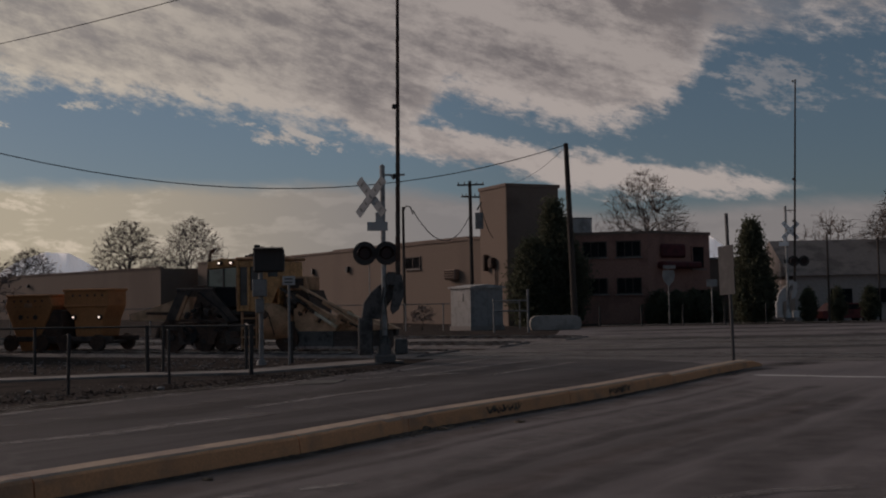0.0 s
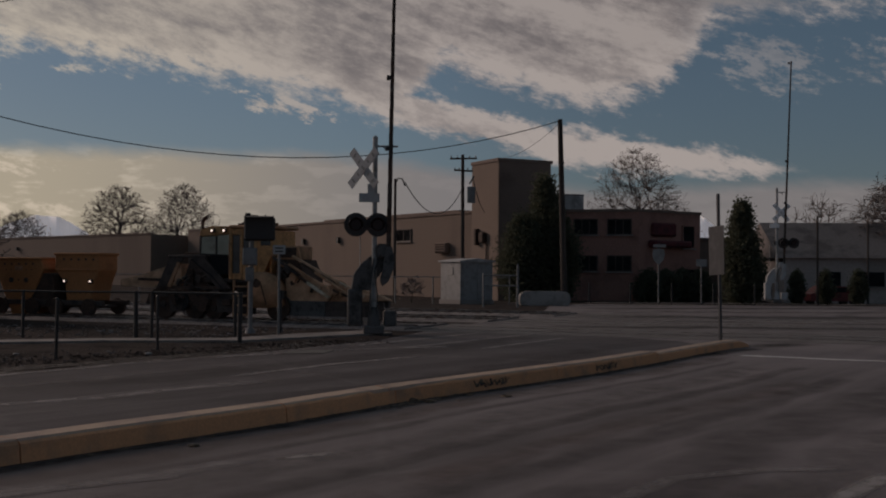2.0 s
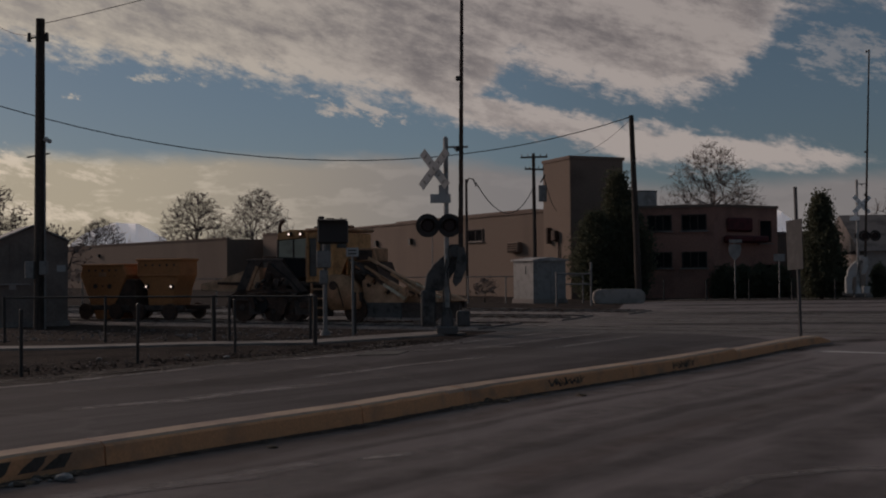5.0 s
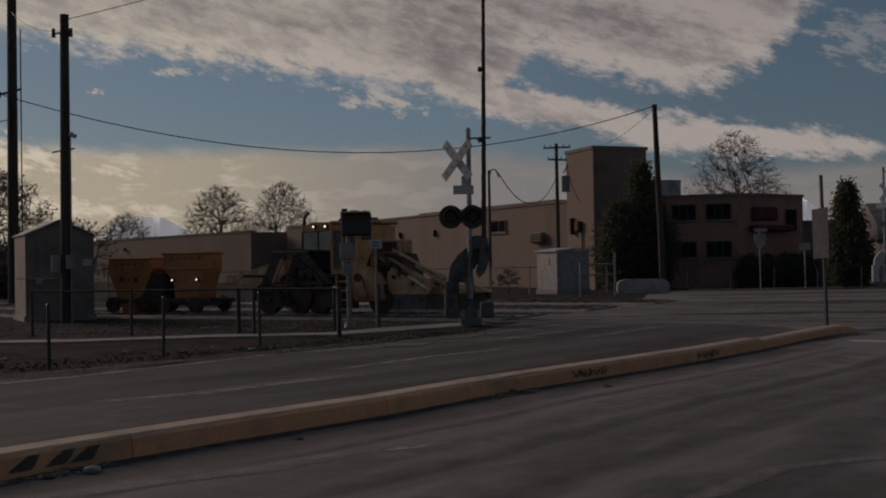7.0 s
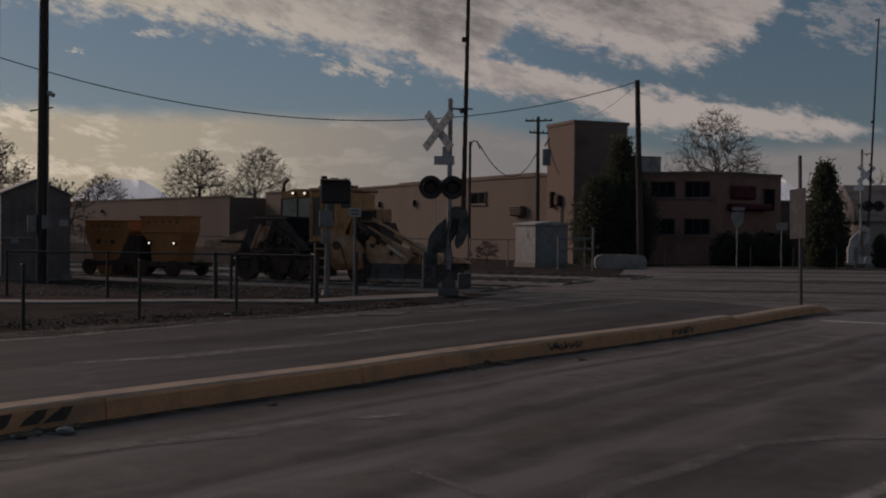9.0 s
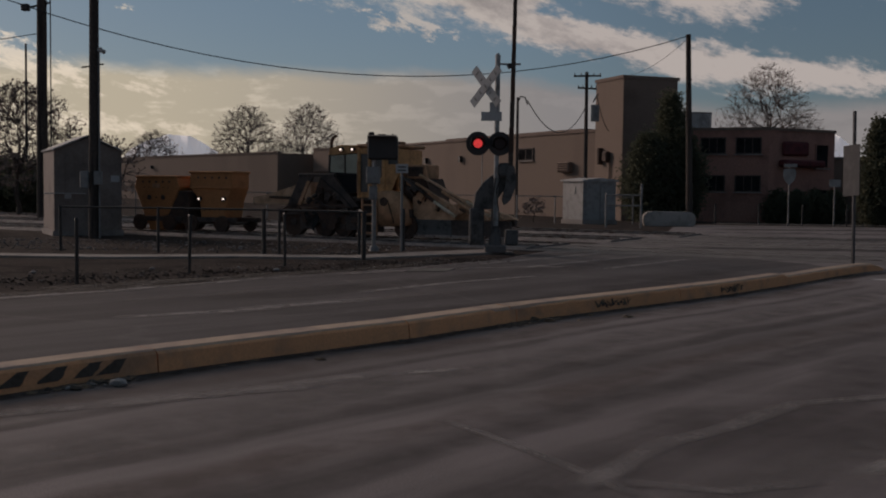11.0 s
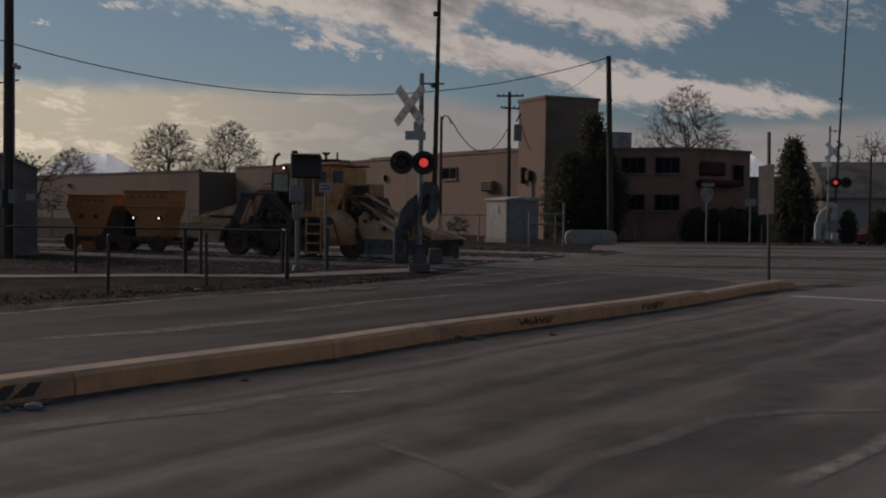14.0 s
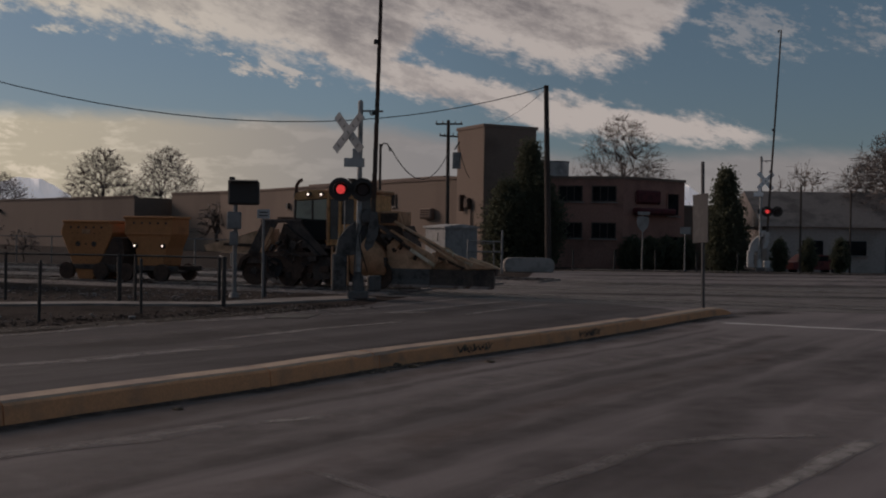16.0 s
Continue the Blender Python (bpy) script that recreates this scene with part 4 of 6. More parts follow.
def build_side_signal():
    root = thing("pedestrian_signal", (-4.4, 26.0, 0.02), "grey pole with a black boxed signal head and steel case", "signal", turn=5)
    part("pole", tube(B(), (0, 0, 0), (0, 0, 2.3), 0.055, 0.055, 12), GALV, root)
    part("base", tube(B(), (0, 0, 0), (0, 0, 0.12), 0.13, 0.1, 12), GALV, root)
    bm = box(B(), (0.74, 0.3, 0.58), (0.2, 0, 2.52), bevel=0.04)
    box(bm, (0.14, 0.14, 0.12), (-0.08, 0, 2.84), bevel=0.02)
    part("signal_head", bm, BLACK, root, "black boxed signal head")
    part("visor", box(B(), (0.7, 0.28, 0.025), (0.2, -0.24, 2.8), (8, 0, 0)), BLACK, root)
    part("case", box(B(), (0.34, 0.2, 0.42), (-0.02, -0.1, 1.85), bevel=0.025), GALV, root, "grey steel case")
    part("case", box(B(), (0.2, 0.14, 0.34), (-0.02, -0.1, 1.42), bevel=0.02), GALV, root)
    s = thing("sign_post", (-3.72, 26.0, 0.02), "thin grey post with a small white sign beside the path", "sign post", turn=5)
    part("post", tube(B(), (0, 0, 0), (0, 0, 2.1), 0.03, 0.03, 10), GALV, s)
    sg = part("sign", box(B(), (0.3, 0.015, 0.22), (0, -0.04, 2.02), bevel=0.003), WHITE, s, "small white sign plate")
    for z in (2.06, 1.98):
        part("bar", box(B(), (0.2, 0.004, 0.03), (0, -0.051, z)), BLACK, sg)
    # the sign on the median's nose, seen from the side
    s = thing("sign_post", (5.95, 22.3, 0.17), "galvanised post with a tall sign plate on the kerb end", "sign post", turn=-74)
    bm = box(B(), (0.055, 0.05, 3.05), (0, 0, 1.52), (0, -2.2, 0))
    part("post", bm, SIGNBACK, s)
    part("sign", box(B(), (0.6, 0.012, 1.02), (-0.06, -0.03, 1.86), (0, -2.2, 0), bevel=0.004), SIGNBACK, s, "bare grey back of a tall sign plate")
    part("bracket", box(B(), (0.3, 0.02, 0.05), (-0.06, -0.02, 2.1), (0, -2.2, 0)), GALV, s)


build_side_signal()


# ---- fences ----
def build_fences():
    rnd = random.Random(3)
    row = [(-11.6, 24.3), (-9.2, 24.25), (-6.6, 24.0), (-6.25, 24.0), (-4.15, 23.2)]
    f = thing("fence", (0, 0, 0), "low black steel fence with a thin top rail beside the path", "fence")
    for i, (x, y) in enumerate(row):
        part("post", tube(B(), (x, y, -0.05), (x + rnd.uniform(-0.03, 0.03), y, 1.06), 0.05 if i in (2, 4) else 0.035, None, 10), BLACK, f)
    for (x0, y0), (x1, y1) in zip(row, row[1:]):
        part("rail", tube(B(), (x0, y0, 1.03), (x1, y1, 1.03), 0.022, None, 8), BLACK, f)
        bm = B()
        n = int(math.hypot(x1 - x0, y1 - y0) / 0.16)
        for k in range(-6, n):
            for sg in (1, -1):
                a, b = k, k + 6
                pts = []
                for t, z in ((a / n, 0.06 if sg > 0 else 1.0), (b / n, 1.0 if sg > 0 else 0.06)):
                    pts.append((t, z))
                (t0, z0), (t1, z1) = pts
                if t0 < 0:
                    z0 += (z1 - z0) * (0 - t0) / (t1 - t0)
                    t0 = 0
                if t1 > 1:
                    z1 = z0 + (z1 - z0) * (1 - t0) / (t1 - t0)
                    t1 = 1
                tube(bm, (x0 + (x1 - x0) * t0, y0 + (y1 - y0) * t0, z0), (x0 + (x1 - x0) * t1, y0 + (y1 - y0) * t1, z1), 0.0009, None, 3, False)
        part("mesh_panel", bm, BLACK, f, "thin black wire mesh")
    row = [(-4.15, 23.2), (-4.6, 25.1), (-3.8, 26.9)]
    for (x, y) in row[1:]:
        part("post", tube(B(), (x, y, -0.05), (x, y, 1.05), 0.04, None, 10), BLACK, f)
    part("rail", tube(B(), (*row[0], 1.03), (*row[1], 1.03), 0.022, None, 8), BLACK, f)
    for i, (x, y, h, lx) in enumerate([(-7.45, 16.15, 1.0, 0.0), (-6.45, 18.5, 1.02, 0.02), (-5.3, 20.8, 1.02, -0.01), (-8.7, 13.9, 1.0, 0.01)]):
        p = thing("fence_post", (x, y, 0), "single black steel post standing in the dirt", "post", "loose posts")
        part("post", tube(B(), (0, 0, -0.1), (lx, 0, h), 0.03, None, 12), BLACK, p)
        part("cap", tube(B(), (lx, 0, h), (lx, 0, h + 0.03), 0.034, 0.02, 12), BLACK, p)
    # steel frame gate and barrier by the white equipment house
    g = thing("pipe_gate", (3.7, 47.0, fall(47)), "grey pipe frame gate beside the tracks", "gate", turn=-10)
    for x, h in ((0, 1.9), (-1.5, 1.5)):
        part("post", tube(B(), (x, 0, 0), (x, 0, h), 0.05, None, 10), GALV, g)
    for z in (0.95, 1.4):
        part("rail", tube(B(), (0, 0, z), (-1.5, 0, z), 0.035, None, 8), GALV, g)
    f = thing("fence", (0, 0, 0), "far wire fence with thin grey posts before the tan building", "fence")
    for i in range(16):
        x = -26 + i * 2.0
        part("post", tube(B(), (x, 60 - 0.25 * i, fall(60)), (x, 60 - 0.25 * i, 1.3), 0.04, None, 6), GALV, f)
    part("rail", tube(B(), (-26, 60, 1.25), (4, 56.25, 1.25), 0.025, None, 6), GALV, f)
    bm = B()
    prism(bm, [(-1.1, 0), (1.1, 0), (1.22, 0.12), (1.24, 0.45), (1.12, 0.66), (0.9, 0.72), (-0.9, 0.72), (-1.12, 0.66), (-1.24, 0.45), (-1.22, 0.12)], 0.5)
    bmesh.ops.bevel(bm, geom=list(bm.edges), offset=0.06, segments=2, affect="EDGES")
    o = part("concrete_barrier", bm, BARRIER)
    o.matrix_basis = pose(5.35, 51.5, fall(51.5) - 0.03, 0, 0, 4)
    tagged(o, "short pale concrete traffic barrier", "barrier")


build_fences()


# ---- equipment houses ----
def build_sheds():
    # grey gabled shed by the poles
    s = thing("equipment_shed", (-14.88, 32.67, 0), "grey sheet-metal equipment shed with a shallow gable roof", "shed", turn=34)
    w, d, h, a = 2.0, 2.2, 2.6, 3.04
    part("base", box(B(), (w + 0.1, d + 0.1, 0.2), (0, 0, 0.05)), CONCRETE, s)
    bm = B()
    prism(bm, [(-w / 2, 0.1), (w / 2, 0.1), (w / 2, h), (0, a - 0.04), (-w / 2, h)], d)
    part("wall", bm, SHEDWALL, s)
    for sg in (-1, 1):
        bm = B()
        ang = math.degrees(math.atan2(a - h, w / 2)) * sg
        box(bm, (w / 2 + 0.14, d + 0.24, 0.035), (sg * (w / 4 + 0.03), 0, (h + a) / 2 + 0.01), (0, ang, 0))
        part("roof_panel", bm, ROOFW, s, "pale metal roof panel")
    for k in range(8):
        part("rib", box(B(), (0.02, 0.018, 2.4), (-0.94 + 0.27 * k, -d / 2 - 0.006, 1.35)), SHEDWALL, s)
    dr = part("door", box(B(), (0.8, 0.03, 1.95), (0.35, -d / 2 - 0.012, 1.15), bevel=0.008), SHEDWALL, s, "grey steel door")
    part("handle", box(B(), (0.04, 0.05, 0.14), (0.05, -d / 2 - 0.05, 1.15)), BLACK, dr)
    part("sign", box(B(), (0.26, 0.012, 0.2), (0.8, -d / 2 - 0.034, 1.75)), WHITE, s)
    part("sign", box(B(), (0.2, 0.012, 0.16), (-0.6, -d / 2 - 0.02, 1.2)), WHITE, s)
    part("ledge", box(B(), (1.2, 0.12, 0.03), (-0.7, -d / 2 - 0.06, 1.28)), WHITE, s, "thin pale ledge")
    # white equipment house beyond the tracks
    s = thing("equipment_house", (1.75, 56.0, fall(56)), "white metal equipment house with a pale flat roof", "shed", turn=32)
    part("base", box(B(), (2.1, 2.0, 0.25), (0, 0, 0.1)), CONCRETE, s)
    part("wall", box(B(), (2.0, 1.9, 2.15), (0, 0, 1.1), bevel=0.02), BOXGREY, s)
    bm = B()
    prism(bm, [(-1.1, 2.16), (1.1, 2.16), (1.1, 2.24), (0, 2.36), (-1.1, 2.24)], 2.1)
    part("roof", bm, ROOFW, s, "pale overhanging roof")
    for sx in (-0.45, 0.45):
        part("door", box(B(), (0.8, 0.03, 1.85), (sx, -0.96, 1.1), bevel=0.01), BOXGREY, s)
    part("vent", box(B(), (0.03, 0.5, 0.4), (-1.01, 0, 1.7)), GALV, s)
    # trough with scrap behind the first track
    o = part("steel_tank", tube(B(), (0, 0, 0.5), (2.2, 0, 0.5), 0.45, None, 18), GALV)
    o.matrix_basis = pose(-21.0, 33.5, 0, 0, 0, -20)
    tagged(o, "low grey steel tank lying beside the tracks", "tank")


build_sheds()


# ---- tan works building, tower and brick office ----
def wall_block(name, root, a, b, z0, z1, depth, material, label=""):
    """A block whose near face runs from a to b in the plan, depth metres deep."""
    ax, ay = a
    bx, by = b
    L_ = math.hypot(bx - ax, by - ay)
    ang = math.degrees(math.atan2(by - ay, bx - ax))
    bm = box(B(), (L_, depth, z1 - z0), (L_ / 2, depth / 2, (z0 + z1) / 2))
    o = part(name, bm, material, root, label)
    o.matrix_basis = pose(ax, ay, 0, 0, 0, ang)
    return o, L_


def window_on(o, x, z, w, h, root_mat=GLASSDARK, frame_mat=STUCCO_DARK, mullions=1):
    win = part("window", box(B(), (w, 0.06, h), (x, -0.012, z)), root_mat, o, "dark window pane")
    bm = B()
    t = 0.09
    for sx in (-1, 1):
        box(bm, (t, 0.16, h + 2 * t), (x + sx * (w + t) / 2, -0.03, z))
    for sz in (-1, 1):
        box(bm, (w, 0.16, t), (x, -0.03, z + sz * (h + t) / 2))
    for k in range(mullions):
        box(bm, (0.06, 0.1, h), (x - w / 2 + w * (k + 1) / (mullions + 1), -0.03, z))
    part("frame", bm, frame_mat, win)
    part("sill", box(B(), (w + 0.4, 0.22, 0.1), (x, -0.07, z - h / 2 - 0.13)), CONCRETE, win)


def build_works():
    b = thing("works_building", (0, 0, 0), "long low tan stucco works building with a flat roof", "building")
    # far wing, middle wing, near wing
    w1, l1 = wall_block("wall", b, (-150, 256), (-37.5, 143), -1.2, 6.2, 18, STUCCO)
    w2, l2 = wall_block("wall", b, (-33.0, 145), (-22.5, 133), -1.2, 6.7, 12, STUCCO)
    w3, l3 = wall_block("wall", b, (-24.0, 131), (3.6, 88.5), -1.2, 6.4, 16, STUCCO)
    for o, L_, z in ((w1, l1, 6.2), (w2, l2, 6.7), (w3, l3, 6.4)):
        part("coping", box(B(), (L_ + 0.1, 0.5, 0.2), (L_ / 2, 0.15, z + 0.1)), STUCCO_DARK, o, "thin brown coping")
    part("roof_ridge", box(B(), (26, 9, 0.6), (l3 / 2 + 6, 7, 6.7)), STUCCO_DARK, w3)
    window_on(w3, l3 - 11.5, 4.8, 2.4, 0.95, frame_mat=GREASE, mullions=1)
    vu = part("wall_vent", box(B(), (1.7, 0.5, 0.9), (l3 - 4.8, -0.25, 3.55), bevel=0.08), STUCCO_DARK, w3, "brown louvred wall vent")
    for k in range(4):
        part("slat", box(B(), (1.4, 0.06, 0.1), (l3 - 4.8, -0.52, 3.25 + 0.2 * k), (30, 0, 0)), RUST, vu)
    for x, z in ((86, 4.2), (102, 4.6), (119, 4.6)):
        part("wall_lamp", box(B(), (0.5, 0.4, 0.5), (x, -0.2, z)), BLACK, w1)
    for x in (l3 - 24, l3 - 31.9):
        part("wall_lamp", box(B(), (0.4, 0.35, 0.6), (x, -0.15, 4.6)), BLACK, w3)
    # tower
    t = thing("stair_tower", (0, 0, 0), "tall plain tan stucco tower with a flat top", "building")
    o, L_ = wall_block("wall", t, (3.1, 86.9), (5.0, 83.0), -1.2, 10.15, 4.75, STUCCO)
    part("coping", box(B(), (L_ + 0.2, 4.95, 0.25), (L_ / 2, 2.4, 10.25)), STUCCO_DARK, o, "thin brown coping")
    part("wall_unit", box(B(), (0.3, 0.4, 1.3), (1.2, -0.2, 4.3), bevel=0.04), RUST, o, "dark wall-mounted unit")
    part("wall_unit", box(B(), (0.75, 0.4, 0.85), (2.2, -0.2, 4.25), bevel=0.1), RUST, o, "dark wall-mounted unit")
    part("downpipe", tube(B(), (2.6, -0.1, -1.0), (2.6, -0.1, 3.8), 0.07, None, 8), STUCCO_DARK, o)
    # thin darker sheet that paints the shade of the tower's right face
    part("side_wall", box(B(), (0.06, 4.7, 11.2), (L_ + 0.03, 2.37, 4.5)), STUCCO_DARK, o, "tower side wall, coloured darker brown for its shade")
    # office
    f = thing("brick_office", (0, 0, 0), "two-storey brown brick office with dark windows and a flat roof", "building")
    o, L_ = wall_block("wall", f, (8.6, 86.0), (16.1, 84.0), -1.2, 6.4, 10, BRICK)
    for x in (0.9, 3.6, 6.25):
        for z in (5.17, 2.27):
            window_on(o, x, z, 1.75, 1.1, frame_mat=GREASE, mullions=2)
    part("coping", box(B(), (L_ + 0.1, 0.5, 0.22), (L_ / 2, 0.15, 6.45)), STUCCO_DARK, o)
    o2, L2 = wall_block("wall", f, (16.1, 84.0), (21.9, 88.0), -1.2, 6.4, 9, BRICK)
    part("coping", box(B(), (L2 + 0.1, 0.5, 0.22), (L2 / 2, 0.15, 6.45)), STUCCO_DARK, o2)
    window_on(o2, 5.6, 4.5, 1.3, 1.7, frame_mat=BRICK, mullions=0)
    window_on(o2, 5.6, 1.0, 1.3, 1.7, frame_mat=BRICK, mullions=0)
    part("red_panel", box(B(), (2.8, 0.3, 1.1), (2.65, -0.14, 5.0), bevel=0.14), REDPANEL, o2, "dark red rounded wall panel")
    part("red_awning", box(B(), (4.2, 1.0, 0.55), (3.0, -0.5, 3.85), bevel=0.14), REDPANEL, o2, "dark red awning")
    part("link_wall", box(B(), (4.5, 3.0, 6.4), (7.6, 90.0, 2.0)), STUCCO_DARK, f)
    # rooftop tank
    r = thing("rooftop_unit", (11.0, 87.5, 6.4), "pale round rooftop ventilation unit", "roof unit")
    part("drum", tube(B(), (0, 0, 0), (0, 0, 1.35), 1.25, 1.25, 20), ROOFW, r)
    part("rim", tube(B(), (0, 0, 1.35), (0, 0, 1.45), 1.3, 1.3, 20), GALV, r)
    # pale houses beyond the far signal
    h = thing("warehouse", (39.5, 88, -0.8), "pale low warehouse with a grey pitched roof", "building", turn=-4)
    part("wall", box(B(), (24, 12, 3.6), (0, 0, 1.8)), HOUSEWALL, h)
    bm = B()
    prism(bm, [(-6.4, 3.6), (6.4, 3.6), (0, 6.6)], 25, pose(0, 0, 0, 0, 0, 90))
    part("roof", bm, ROOFGREY, h)
    for x in (-8.5, -5.2, 0.5, 4.0, 8.0):
        wn = part("window", box(B(), (1.6, 0.1, 1.1), (x, -6.02, 2.0)), GLASSDARK, h)
        part("sill", box(B(), (1.9, 0.2, 0.1), (x, -6.08, 1.38)), CONCRETE, wn)
    part("door", box(B(), (1.1, 0.1, 2.1), (-2.4, -6.02, 1.1)), GALV, h)
    h = thing("outbuilding", (24.0, 97, -0.7), "low brown outbuilding beside the brick office", "building", turn=-6)
    part("wall", box(B(), (7.0, 5, 5.2), (0, 0, 2.6)), STUCCO_DARK, h)
    part("roof", box(B(), (7.4, 5.4, 0.2), (0, 0, 5.3)), ROOFGREY, h)
    part("door", box(B(), (1.0, 0.1, 2.1), (-1.2, -2.52, 1.1)), GREASE, h)
    # a red car parked far off
    c = thing("car", (28.3, 76, -0.68), "small red car parked beyond the bushes", "car", turn=8)
    bm = B()
    prism(bm, [(-2.0, 0.35), (2.0, 0.35), (2.05, 0.75), (1.2, 0.92), (0.6, 1.4), (-1.0, 1.42), (-1.6, 0.95), (-2.05, 0.85)], 1.65)
    part("body", bm, CARRED, c)
    part("side_window", box(B(), (1.7, 1.67, 0.34), (-0.2, 0, 1.14)), GLASSDARK, c)
    for x in (-1.25, 1.25):
        for y in (-0.75, 0.75):
            part("wheel", tube(B(), (x, y - 0.1, 0.31), (x, y + 0.1, 0.31), 0.31, None, 14), RUBBER, c)


build_works()


def build_far_signs():
    for x, y, h, w, hh, lab in ((12.6, 60.0, 3.3, 0.7, 1.0, "grey backed route sign on a thin post"), (15.0, 60.0, 2.55, 0.6, 0.4, "small pale sign on a thin post")):
        s = thing("street_sign", (x, y, fall(y)), lab, "sign", "far street signs")
        part("post", tube(B(), (0, 0, 0), (0, 0, h), 0.035, None, 8), GALV, s)
        bm = B()
        if hh > 0.6:
            prism(bm, [(0.1 * 0, -0.5), (0.28, -0.2), (0.35, 0.1), (0.3, 0.4), (-0.3, 0.4), (-0.35, 0.1), (-0.28, -0.2)], 0.02, pose(0, -0.05, h - 0.6))
            box(bm, (0.7, 0.02, 0.18), (0.05, -0.05, h - 0.02))
        else:
            box(bm, (w, 0.02, hh), (0, -0.05, h - 0.2))
        part("sign", bm, BOXGREY, s)
    for x, y in ((22.6, 63.0), (26.8, 66.0)):
        p = thing("utility_pole", (x, y, fall(y)), "thin dark wooden pole by the far pavement", "pole", "utility poles")
        part("pole", tube(B(), (0, 0, -0.1), (0, 0, 5.2), 0.07, 0.06, 8), POLE, p)
    for i in range(5):
        x = 9.0 + i * 2.4
        p = thing("bollard", (x, 62.0, fall(62)), "short dark post by the far pavement", "post", "far posts")
        part("post", tube(B(), (0, 0, -0.1), (0, 0, 1.2), 0.045, None, 8), WIRE, p)


build_far_signs()


# ---- poles and wires ----
def build_poles():
    p = thing("utility_pole", (-13.4, 30.2, 0), "tall dark wooden pole with conduit, small camera and meter boxes", "pole", "utility poles")
    part("pole", tube(B(), (0, 0, -0.2), (0.05, 0, 8.95), 0.16, 0.125, 14), POLE, p)
    part("conduit", tube(B(), (0.2, -0.05, 0), (0.2, -0.05, 5.5), 0.03, None, 8), GALV, p)
    c = part("camera", box(B(), (0.22, 0.16, 0.12), (0.3, -0.1, 5.42), (0, 25, 0), bevel=0.03), WHITE, p, "small white security camera")
    part("bracket", tube(B(), (0.1, 0, 5.5), (0.3, -0.1, 5.5), 0.02, None, 6), GALV, c)
    part("insulator_arm", tube(B(), (-0.35, 0, 4.95), (0.32, 0, 5.05), 0.025, None, 6), BLACK, p)
    part("meter_box", box(B(), (0.26, 0.16, 0.5), (-0.2, -0.14, 1.7), bevel=0.02), GALV, p)
    part("meter_box", box(B(), (0.22, 0.14, 0.4), (0.2, -0.14, 1.75), bevel=0.02), GALV, p)
    br = part("top_bracket", tube(B(), (-0.3, 0, 8.4), (0.25, 0, 8.45), 0.03, None, 6), BLACK, p)
    for x in (-0.28, 0.24):
        part("insulator", tube(B(), (x, 0, 8.3), (x, 0, 8.55), 0.06, 0.05, 8), BLACK, br)
    p = thing("utility_pole", (-22.3, 45.0, 0), "tall dark wooden pole with a lamp bracket behind the shed", "pole", "utility poles")
    part("pole", tube(B(), (0, 0, -0.2), (0.05, 0, 14.0), 0.24, 0.19, 12), POLE, p)
    part("lamp_arm", tube(B(), (-0.75, 0, 9.15), (0.4, 0, 9.4), 0.05, None, 6), BLACK, p)
    part("lamp", box(B(), (0.35, 0.3, 0.3), (-0.7, 0, 9.2), bevel=0.05), BLACK, p)
    part("conduit", tube(B(), (0.42, 0, 0), (0.42, 0, 12), 0.03, None, 6), BLACK, p)
    part("mast", tube(B(), (-0.55, -0.3, 2.5), (-0.55, -0.3, 7.6), 0.05, None, 6), BLACK, p)
    p = thing("utility_pole", (6.55, 53.4, fall(53.4)), "leaning dark wooden utility pole beside the road", "pole", "utility poles")
    part("pole", tube(B(), (0, 0, -0.2), (-0.28, 0, 9.25), 0.17, 0.12, 12), POLE, p)
    part("insulator", tube(B(), (-0.3, -0.2, 6.9), (-0.1, -0.1, 7.1), 0.06, None, 6), BLACK, p)
    p = thing("utility_pole", (2.2, 80.0, fall(80)), "dark utility pole with crossarms and transformer", "pole", "utility poles")
    part("pole", tube(B(), (0, 0, -0.2), (-0.05, 0, 10.9), 0.16, 0.12, 12), POLE, p)
    for z, w in ((10.6, 1.0), (9.7, 0.7)):
        a = part("crossarm", box(B(), (2 * w, 0.1, 0.12), (0, -0.1, z), (0, 3 if w < 0.9 else -1, 0)), POLE, p)
        for k in (-1, -0.5, 0.5, 1):
            part("insulator", tube(B(), (k * w * 0.92, -0.1, z + 0.05), (k * w * 0.92, -0.1, z + 0.22), 0.045, 0.03, 6), BLACK, a)
    part("transformer", tube(B(), (0.6, -0.1, 7.3), (0.6, -0.1, 8.5), 0.3, None, 12), GALV, p, "grey transformer can")
    part("cutout", tube(B(), (0.45, -0.2, 8.7), (0.8, -0.2, 9.3), 0.06, None, 6), BLACK, p)
    p = thing("utility_pole", (-2.15, 60, fall(60)), "slim dark service post with a curved top", "pole", "utility poles")
    part("pole", tube(B(), (0, 0, -0.2), (0, 0, 6.9), 0.09, 0.07, 8), POLE, p)
    part("hook", path(B(), [(0, 0, 6.6), (0.15, 0, 6.95), (0.4, 0, 6.9), (0.55, 0, 6.5)], 0.04), BLACK, p)

    def wire(a, b, sag, r, lab):
        a, b = Vector(a), Vector(b)
        pts = [a.lerp(b, i / 24) + Vector((0, 0, -4 * sag * (i / 24) * (1 - i / 24))) for i in range(25)]
        tagged(part("wire", path(B(), pts, r, 5), WIRE), lab, "wire", "overhead wires")
    wire((-13.35, 30.2, 8.5), (-22.3, 45.0, 12.8), 0.3, 0.012, "thin dark overhead wire between poles")
    wire((-13.35, 30.2, 8.8), (15.0, 6.4, 8.9), 0.6, 0.011, "thin dark overhead wire running over the road")
